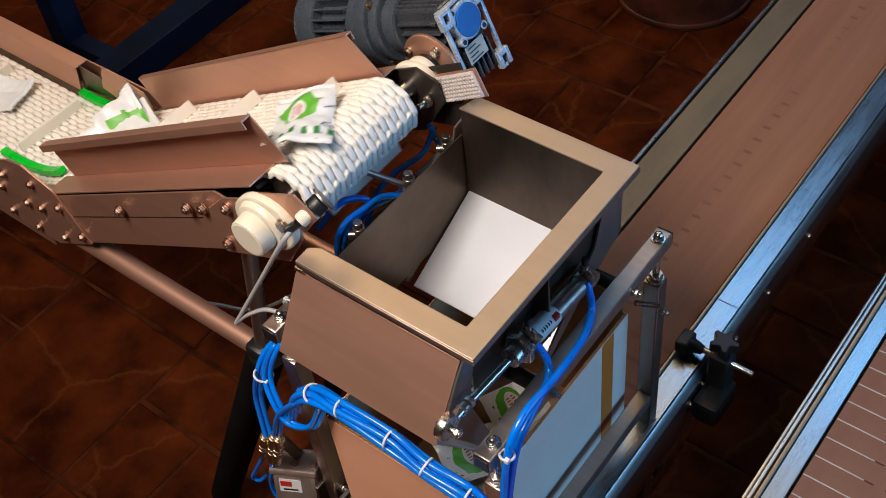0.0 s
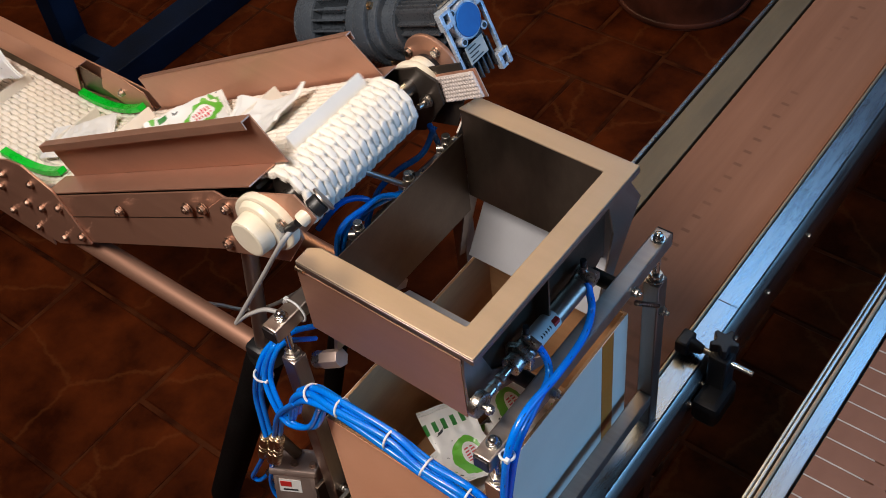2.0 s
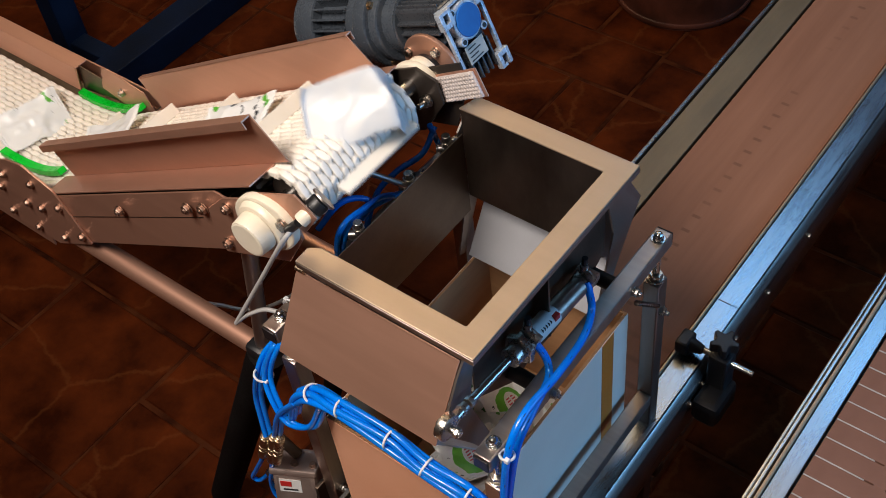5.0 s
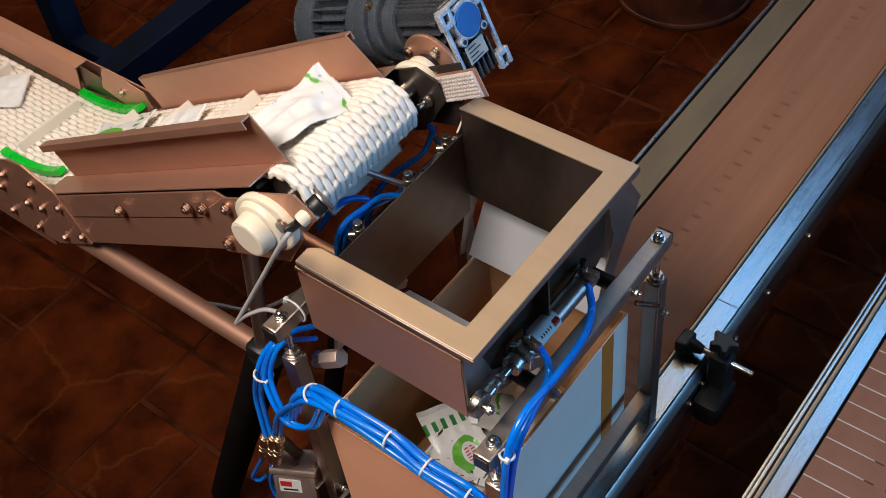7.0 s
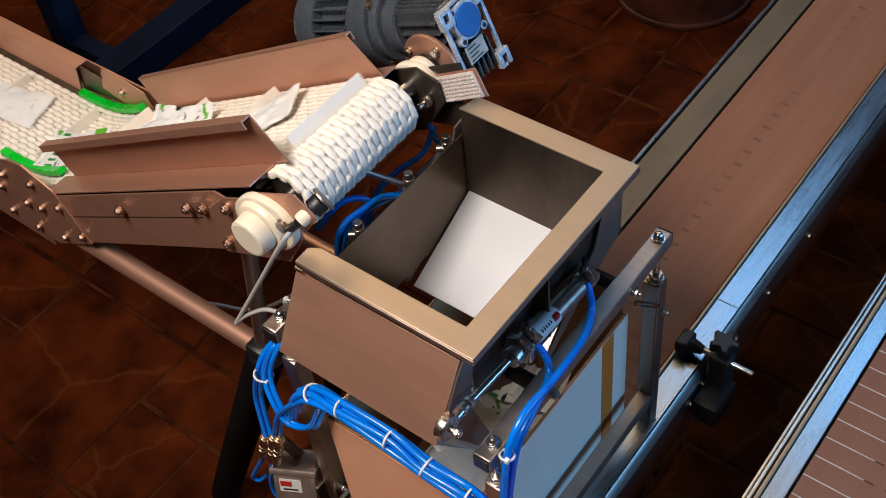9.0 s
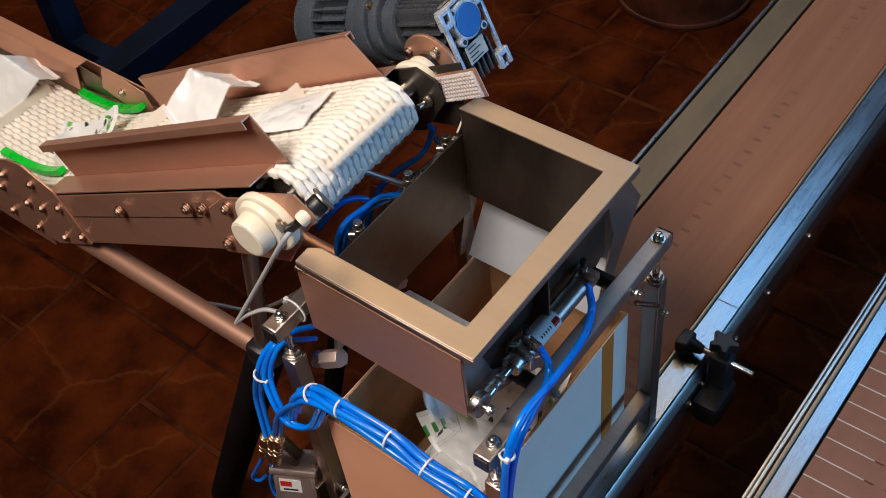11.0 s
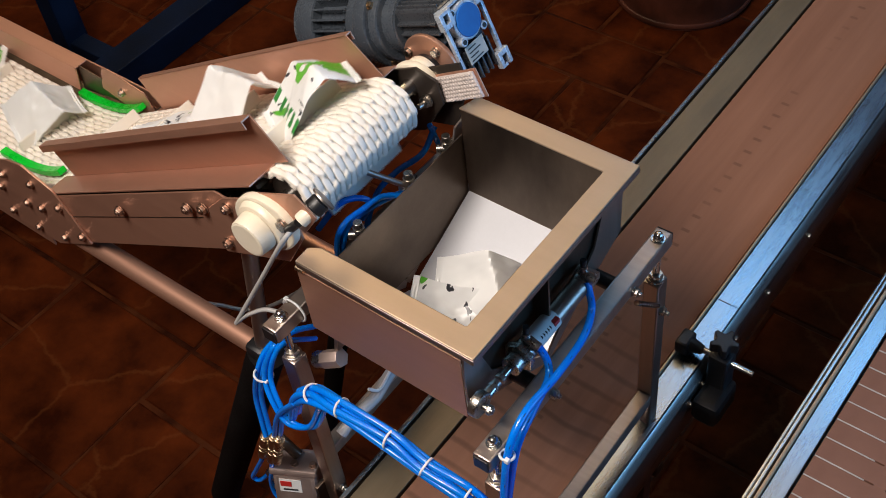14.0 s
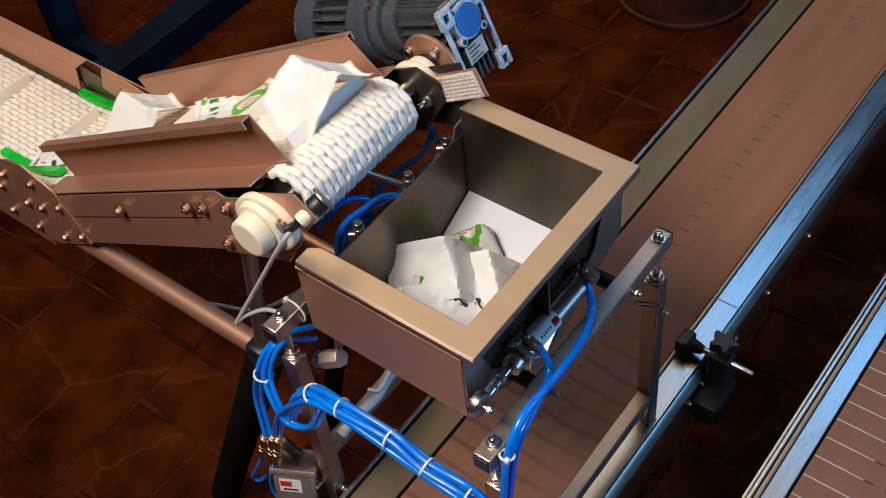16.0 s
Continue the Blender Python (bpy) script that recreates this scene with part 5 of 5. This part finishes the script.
def pouch_mesh(seed, length, width, thick, bend, fold, crease, tent):
    """A sealed flat pouch: two stiff skins with sharp creases that meet in welded ends."""
    rnd = random.Random(seed)
    off = Vector((rnd.uniform(0, 50), rnd.uniform(0, 50), rnd.uniform(0, 50)))
    creases = []
    for k in range(4):
        a = rnd.uniform(0, math.pi)
        creases.append((math.cos(a), math.sin(a), rnd.uniform(-0.32, 0.32) * length, rnd.choice((-1, 1)) * rnd.uniform(0.4, 1.0) * crease))
    if tent:
        creases.append((0.96, 0.28, 0.010, -tent))
    bm = bmesh.new()
    nu, nv = 32, 24
    skins = []
    for side in (1, -1):
        rows = []
        for i in range(nu + 1):
            u = -1 + 2 * i / nu
            row = []
            for j in range(nv + 1):
                v = -1 + 2 * j / nv
                full = max(0.0, 1 - abs(u) ** 3) ** 0.8 * max(0.0, 1 - abs(v) ** 4) ** 0.6
                p = Vector((u * length / 2, v * width / 2 * (1 - 0.07 * (1 - abs(u)) ** 2), 0))
                w = sum(slope * (math.sqrt((p.x * cx + p.y * cy - d) ** 2 + 4e-6) - 0.25 * length) for cx, cy, d, slope in creases)
                w += noise.noise(Vector((p.x, p.y, 0)) * 40 + off) * 0.0035
                fine = abs(noise.noise(Vector((p.x * 55, p.y * 55, side * 9)) + off)) * 0.0055
                z = side * (full * thick / 2 - fine * full) + w + (0.0 if abs(u) < 1 and abs(v) < 1 else side * 0.0002)
                z += bend * (u * u - 0.3) * length + fold * max(0.0, v - 0.2) ** 2 * width
                p.y -= fold * 0.3 * max(0.0, v - 0.2) * width
                row.append(bm.verts.new((p.x, p.y, z)))
            rows.append(row)
        for i in range(nu):
            for j in range(nv):
                bm.faces.new((rows[i][j], rows[i + 1][j], rows[i + 1][j + 1], rows[i][j + 1]))
        skins.append(rows)
    a, b = skins
    edge = [(0, j) for j in range(nv)] + [(i, nv) for i in range(nu)] + [(nu, j) for j in range(nv, 0, -1)] + [(i, 0) for i in range(nu, 0, -1)]
    for (i, j), (k, m) in zip(edge, edge[1:] + edge[:1]):
        bm.faces.new((a[i][j], a[k][m], b[k][m], b[i][j]))
    bmesh.ops.recalc_face_normals(bm, faces=bm.faces)
    ends = [[(a[i][j].co + b[i][j].co) / 2 for j in range(nv + 1)] for i in (0, nu)]
    return bm, ends


def seal_mesh(line, out):
    """A thin crimped strip beyond one welded end."""
    bm = bmesh.new()
    rows = []
    for lift in (0.0003, -0.0003):
        for k in range(5):
            rows.append([bm.verts.new((p.x + out * (0.0022 * k - 0.001), p.y * (1 - 0.004 * k), p.z + lift + 0.0007 * (-1) ** k)) for p in line])
    for base in (0, 5):
        for k in range(4):
            for j in range(len(line) - 1):
                bm.faces.new((rows[base + k][j], rows[base + k + 1][j], rows[base + k + 1][j + 1], rows[base + k][j + 1]))
    for j in range(len(line) - 1):
        bm.faces.new((rows[4][j], rows[9][j], rows[9][j + 1], rows[4][j + 1]))
    return bm


def pouch(look_name, seed, length=0.114, width=0.088, thick=0.014, bend=0.05, fold=0.25, panel=False, crease=0.22, tent=0.0):
    mat, label = FILMS[look_name]
    body, ends = pouch_mesh(seed, length, width, thick, bend, fold, crease, tent)
    lines = [[Vector(p) for p in line] for line in ends]
    ob = mesh_object("film_pouch", body, mat, None, "", True)
    for line, out in zip(lines, (-1, 1)):
        seal = mesh_object("end_seal", seal_mesh(line, out), FILMS["plain"][0], None, "crimped white end seal", True)
        seal.parent, seal.matrix_parent_inverse = ob, Matrix()
    tagged(ob, label + (" and a green end panel" if panel else ""), "pouch", "pouches on the line")
    if panel:
        ob.data.materials.append(GREEN_PANEL)
        for p in ob.data.polygons:
            c = p.center
            if c.x + 0.012 * noise.noise(c * 40 + Vector((seed, 0, 0))) > length * 0.27 and c.y > -width * 0.30:
                p.material_index = 1
    return ob


# ---- dim things at the back of the hall ----
frame_b = thing("blue_machine_frame", (-2.1, 1.2, 0.0), "dark blue painted steel machine frame in the gloom", "frame")
part("beam", box(-2.13, -2.03, 0.2, 3.2, 0.0, 0.10, 0.004), BLUE_PAINT, frame_b)
part("post", box(-2.36, -2.28, 0.86, 0.94, 0.0, 1.6, 0.004), BLUE_PAINT, frame_b)
part("beam", box(-2.279, -2.131, 0.87, 0.93, 0.02, 0.09, 0.004), BLUE_PAINT, frame_b)
drum = thing("floor_drum", (-0.86, 2.13, 0.0), "round rusty red metal drum on the floor", "drum")
bm = rod((-0.86, 2.13, 0.0), (-0.86, 2.13, 0.3), 0.205, n=48, bevel=0.006)
for z in (0.02, 0.15, 0.285):
    rod((-0.86, 2.13, z - 0.008), (-0.86, 2.13, z + 0.008), 0.212, n=48, bevel=0.004, bm=bm)
part("shell", bm, surface("rusty_paint", (0.10, 0.026, 0.013), (0.04, 0.012, 0.006), 0.5, 0.0, 9, 120), drum)
cab = thing("floor_cable", (-0.8, 0.23, 0.5), "thin pale cable strung behind the stand", "cable")
part("cable", hose([(-1.0, 0.155, 0.53), (-0.9, 0.18, 0.505), (-0.834, 0.205, 0.5), (-0.748, 0.252, 0.5), (-0.55, 0.31, 0.70)], 0.004), CABLE, cab)

# ---- worn flags of mixed sizes ----


def flags(x0, x1, y0, y1, rnd):
    """Cuts a rectangle into flags of 0.17 to 0.45 m."""
    w, d = x1 - x0, y1 - y0
    if w <= 0.44 and d <= 0.44 and (w * d < 0.06 or rnd.random() < 0.5):
        return [(x0, x1, y0, y1)]
    f = rnd.uniform(0.40, 0.60)
    if w >= d and w > 0.30:
        c = x0 + w * f
        return flags(x0, c, y0, y1, rnd) + flags(c, x1, y0, y1, rnd)
    if d > 0.30:
        c = y0 + d * f
        return flags(x0, x1, y0, c, rnd) + flags(x0, x1, c, y1, rnd)
    return [(x0, x1, y0, y1)]


def flag(x0, x1, y0, y1, rnd, bm=None):
    """One flag with worn, slightly skewed edges and a rounded arris."""
    top, low = [], []
    for x, y, sx, sy in ((x0, y0, 1, 1), (x1, y0, -1, 1), (x1, y1, -1, -1), (x0, y1, 1, -1)):
        jx, jy = rnd.uniform(0.002, 0.008), rnd.uniform(0.002, 0.008)
        low.append((x + sx * jx, y + sy * jy))
        top.append((x + sx * (jx + 0.004), y + sy * (jy + 0.004)))
    lift = rnd.uniform(-0.0015, 0.0015)
    bm = bm if bm is not None else bmesh.new()
    a = [bm.verts.new((x, y, -0.012)) for x, y in low]
    b = [bm.verts.new((x, y, lift - 0.003)) for x, y in low]
    c = [bm.verts.new((x, y, lift)) for x, y in top]
    for one, two in ((a, b), (b, c)):
        for k in range(4):
            bm.faces.new((one[k], one[(k + 1) % 4], two[(k + 1) % 4], two[k]))
    bm.faces.new(c)
    return bm


rnd = random.Random(12)
near = []
for x0, x1 in ((-2.5, -1.97), (-1.97, -1.596), (-1.596, -1.175), (-1.175, -0.75), (-0.75, -0.3), (-0.3, 0.2), (0.2, 0.7)):
    for y0, y1 in ((-0.62, -0.145), (-0.145, 0.286), (0.286, 0.72), (0.72, 1.15), (1.15, 1.62), (1.62, 2.1), (2.1, 2.6)):
        near += flags(x0, x1, y0, y1, rnd)
for f in near:
    me = bpy.data.meshes.new("tile")
    bm = flag(*f, rnd)
    bm.to_mesh(me)
    bm.free()
    me.materials.append(TILE)
    ob = new("tile", me)
    ob.parent = floor
bm = bmesh.new()
for x0, x1, y0, y1 in ((-6.5, -2.5, -3.0, 5.0), (-2.5, 0.7, -3.0, -0.62), (-2.5, 0.7, 2.6, 5.0), (0.7, 3.5, -3.0, 5.0)):
    for f in flags(x0, x1, y0, y1, rnd):
        flag(*f, rnd, bm=bm)
far = mesh_object("far_tiles", bm, TILE)
far.parent = floor
far["kind"] = "stuff"

# ---- everything that moves ----
# pouch: look, seed, time over the head roller, y, yaw, pitch on the belt, green panel, end: carton or resting pose in the hopper
RUN = [
    ("leaf", 11, 0.04, 0.150, 130, 14, False, None), ("plain", 12, 1.31, 0.165, 70, 25, False, None), ("tip", 13, 1.40, 0.205, -30, 34, True, None),
    ("plain", 14, 2.38, 0.190, 15, 2, False, None), ("leaf", 15, 2.84, 0.185, 60, 12, False, None), ("plain", 16, 3.78, 0.180, 35, 9, False, None),
    ("tip", 17, 4.44, 0.180, 80, 43, False, None), ("plain", 18, 4.93, 0.200, 60, 37, False, None), ("print", 19, 5.53, 0.180, 20, 6, False, None),
    ("plain", 20, 6.55, 0.185, 25, 4, False, None), ("tip", 21, 7.06, 0.165, 75, 16, False, None), ("plain", 22, 8.03, 0.190, 10, 2, False, None),
    ("leaf", 23, 8.45, 0.185, 205, 7, False, None), ("plain", 24, 9.40, 0.185, 35, 2, False, None), ("print", 25, 9.93, 0.180, 10, 12, False, None),
    ("leaf", 26, 10.70, 0.150, 20, 9, True, None), ("tip", 27, 11.25, 0.185, 15, 6, False, None), ("plain", 28, 11.72, 0.215, 75, 45, False, None),
    ("print", 29, 12.67, 0.175, 25, 11, False, (-0.152, 0.146, 1.012, 20, 14, 30)),
    ("plain", 30, 13.28, 0.215, 80, 45, False, (-0.140, 0.196, 1.030, 18, 10, 35)),
    ("leaf", 31, 14.10, 0.200, 60, 38, True, (-0.182, 0.226, 1.040, 26, 14, 160)),
    ("plain", 32, 14.53, 0.200, 75, 40, False, (-0.190, 0.168, 1.056, 24, 12, 40)),
    ("print", 33, 15.06, 0.180, 35, 7, False, (-0.148, 0.130, 1.040, 24, 16, 60)),
    ("plain", 34, 16.02, 0.190, 70, 38, False, (-0.2, 0.19, 1.07, 20, 0, 20)),
    ("leaf", 35, 16.63, 0.215, 40, 6, False, (-0.2, 0.19, 1.07, 20, 0, 20)), ("plain", 36, 17.13, 0.180, 70, 34, False, (-0.2, 0.19, 1.07, 20, 0, 20)),
    ("print", 37, 17.73, 0.150, 30, 9, False, (-0.2, 0.19, 1.07, 20, 0, 20)),
]
HEAP = [("leaf", 51, -0.163, 0.132, 0.700, 6, 5, -28, False), ("leaf", 52, -0.166, 0.242, 0.692, -4, 6, -20, True), ("plain", 53, -0.13, 0.075, 0.660, 4, -6, 100, False), ("print", 54, -0.10, 0.20, 0.675, -5, -6, 60, False)]


def carton_shift(t):
    return -0.345 * max(0.0, t - 12.05) if t > 12.12 else -0.345 * 0.5 * max(0.0, t - 12.0) ** 2 / 0.12


def run_rows(t_head, y, yaw, pitch, end, k):
    s_tail = -(LC + KR * SLOPE + LH)

    def on_belt(t):
        s = SPEED * (t - t_head)
        if s < s_tail:
            x, z, th = TX + (s - s_tail), HZ0, 0.0
        else:
            x, z, th = belt_at(s)
        tilt = pitch - 24 if pitch >= 30 else pitch
        h = 0.006 + 0.030 * abs(math.sin(radians(tilt))) + (0.022 if pitch >= 30 else 0.0)
        spot = Matrix.Translation((x - h * math.sin(th), y, z + h * math.cos(th)))
        return spot @ Matrix.Rotation(-th, 4, "Y") @ Matrix.Rotation(radians(tilt), 4, "Y") @ Matrix.Rotation(radians(yaw), 4, "Z")
    rows, t = [], 0.0
    while t < min(t_head, 16.0):
        rows.append((t, on_belt(t)))
        t += 0.1 if t > t_head - 3.2 else min(1.0, max(0.1, t_head - 3.2 - t))
    if t_head >= 16.0:
        rows.append((16.0, on_belt(16.0)))
        return rows
    m0 = on_belt(t_head)
    rows = [r for r in rows if r[0] < t_head - 0.03]
    a = m0.translation
    target = end if end else (-0.142 + 0.009 * ((k * 3) % 4), 0.085 + 0.045 * ((k * 2) % 5), 0.652 + 0.005 * k, -8 + 5 * (k % 4), 6 - 4 * (k % 3), (k * 13) % 40 + 180 * (k % 2) - 20)
    q1 = pose(0, 0, 0, *target[3:]).to_quaternion()
    late = 0.36 if end is None else 0.27
    if t_head > 15.9:
        late = 0.36
    steps = [0.0, 0.05, 0.1, 0.15, 0.2, 0.25, 0.3, 0.36]
    for d in steps:
        if d >= late - 0.02:
            break
        turn = Matrix.Rotation(radians(82 * (1 - math.exp(-d / 0.06))), 4, "Y") @ Matrix.Rotation(radians((-1) ** k * 120 * d), 4, "X")
        f = (d / late) ** 1.5
        spot = Vector((a.x + 0.80 * d - 0.5 * d * d, a.y + (target[1] - a.y) * f * 0.8, a.z + 0.18 * d - 4.9 * d * d))
        rows.append((t_head + d, Matrix.Translation(spot) @ turn @ m0.to_quaternion().to_matrix().to_4x4()))
    land = t_head + late
    q0 = rows[-1][1].to_quaternion()
    for j, f in enumerate((0.5, 1.0)):
        spot = Vector(target[:3]) + Vector((0, 0, 0.05 * (1 - f)))
        tt = land + 0.07 * j
        spot.y += carton_shift(tt) if end is None else 0
        rows.append((tt, Matrix.LocRotScale(spot, q0.slerp(q1, f), None)))
    t = max(land + 0.2, 12.0)
    hold = rows[-1][1]
    base = Vector(target[:3])
    if land + 0.2 < 11.9:
        rows.append((11.95, hold))
    while t <= 16.0:
        spot = base.copy()
        spot.y += carton_shift(t) if end is None else 0
        rows.append((t, Matrix.LocRotScale(spot, q1, None)))
        t += 0.2
    if rows[-1][0] < 15.99:
        spot = base.copy()
        spot.y += carton_shift(16.0) if end is None else 0
        rows.append((16.0, Matrix.LocRotScale(spot, q1, None)))
    return [r for i, r in enumerate(rows) if (i == 0 or frame(r[0]) > frame(rows[i - 1][0])) and r[0] <= 16.0]


def switch_rows(changes, start, make):
    """Rows for a part that snaps between two states; changes: (begin, end, new state)."""
    rows, state = [(0.0, make(start))], start
    for b, e, s in changes:
        rows += [(b, make(state)), ((b + e) / 2, make((state + s) / 2)), (e, make(s))]
        state = s
    return rows + [(16.0, make(state))]


FRONT = [(1.70, 1.83, 0), (3.25, 3.38, 1), (5.80, 5.93, 0), (7.46, 7.62, 1), (10.8, 10.93, 0), (11.56, 11.74, 1), (12.01, 12.13, 0)]
BACK = [(0.40, 0.52, 1), (4.13, 4.26, 0), (4.75, 4.87, 1), (8.28, 8.40, 0), (9.5, 9.62, 1), (12.02, 12.16, 0)]


def motions():
    n = 16 * 15
    for k, ob in enumerate(links):
        rows = []
        for i in range(n + 1):
            t = i / 15
            x, z, th = belt_at(LINK * k + CLEAT_PHASE + SPEED * t)
            rows.append((t, Matrix.Translation((x, YM, z)) @ Matrix.Rotation(-th, 4, "Y")))
        walk(ob, rows)
    walk(front_flap, switch_rows(FRONT, 1, lambda f: pose(0, 0.010, 1.165, -OPEN * f)))
    walk(back_flap, switch_rows(BACK, 0, lambda f: pose(0, 0.335, 1.165, OPEN * f)))
    walk(cyl_r, switch_rows(FRONT, 1, lambda f: pose(-0.010, 0.237, 1.087, -1.2 - 5.6 * f)))
    walk(rod_r, switch_rows(FRONT, 1, lambda f: pose(0, -0.010 - 0.0605 * f, 0)))
    walk(cyl_l, switch_rows(BACK, 0, lambda f: pose(-0.275, 0.108, 1.087, 1.2 + 5.6 * f)))
    walk(rod_l, switch_rows(BACK, 0, lambda f: pose(0, 0.010 + 0.0605 * f, 0)))
    times = [0.0, 11.95] + [12.0 + 0.1 * i for i in range(41)]
    c = Vector(((CX0 + CX1) / 2, (CY0 + CY1) / 2, BZ))
    walk(carton, [(t, Matrix.Translation(c + Vector((0, carton_shift(t), 0)))) for t in times])
    for k, (look_name, seed, t_head, y, yaw, pitch, panel, end) in enumerate(RUN):
        ob = pouch(look_name, seed, panel=panel, bend=0.02 + 0.04 * (seed % 3), fold=(0.04 if pitch < 10 else 0.22) + 0.06 * (seed % 3), crease=0.07 if pitch < 10 else 0.22, tent=1.0 if pitch >= 30 else 0.0)
        walk(ob, run_rows(t_head, y, yaw, pitch, end, k))
    for look_name, seed, x, y, z, rx, ry, rz, panel in HEAP:
        ob = pouch(look_name, seed, panel=panel)
        walk(ob, [(t, pose(x, y + carton_shift(t), z, rx, ry, rz)) for t in times])


CLEAT_PHASE = 0.1435
motions()
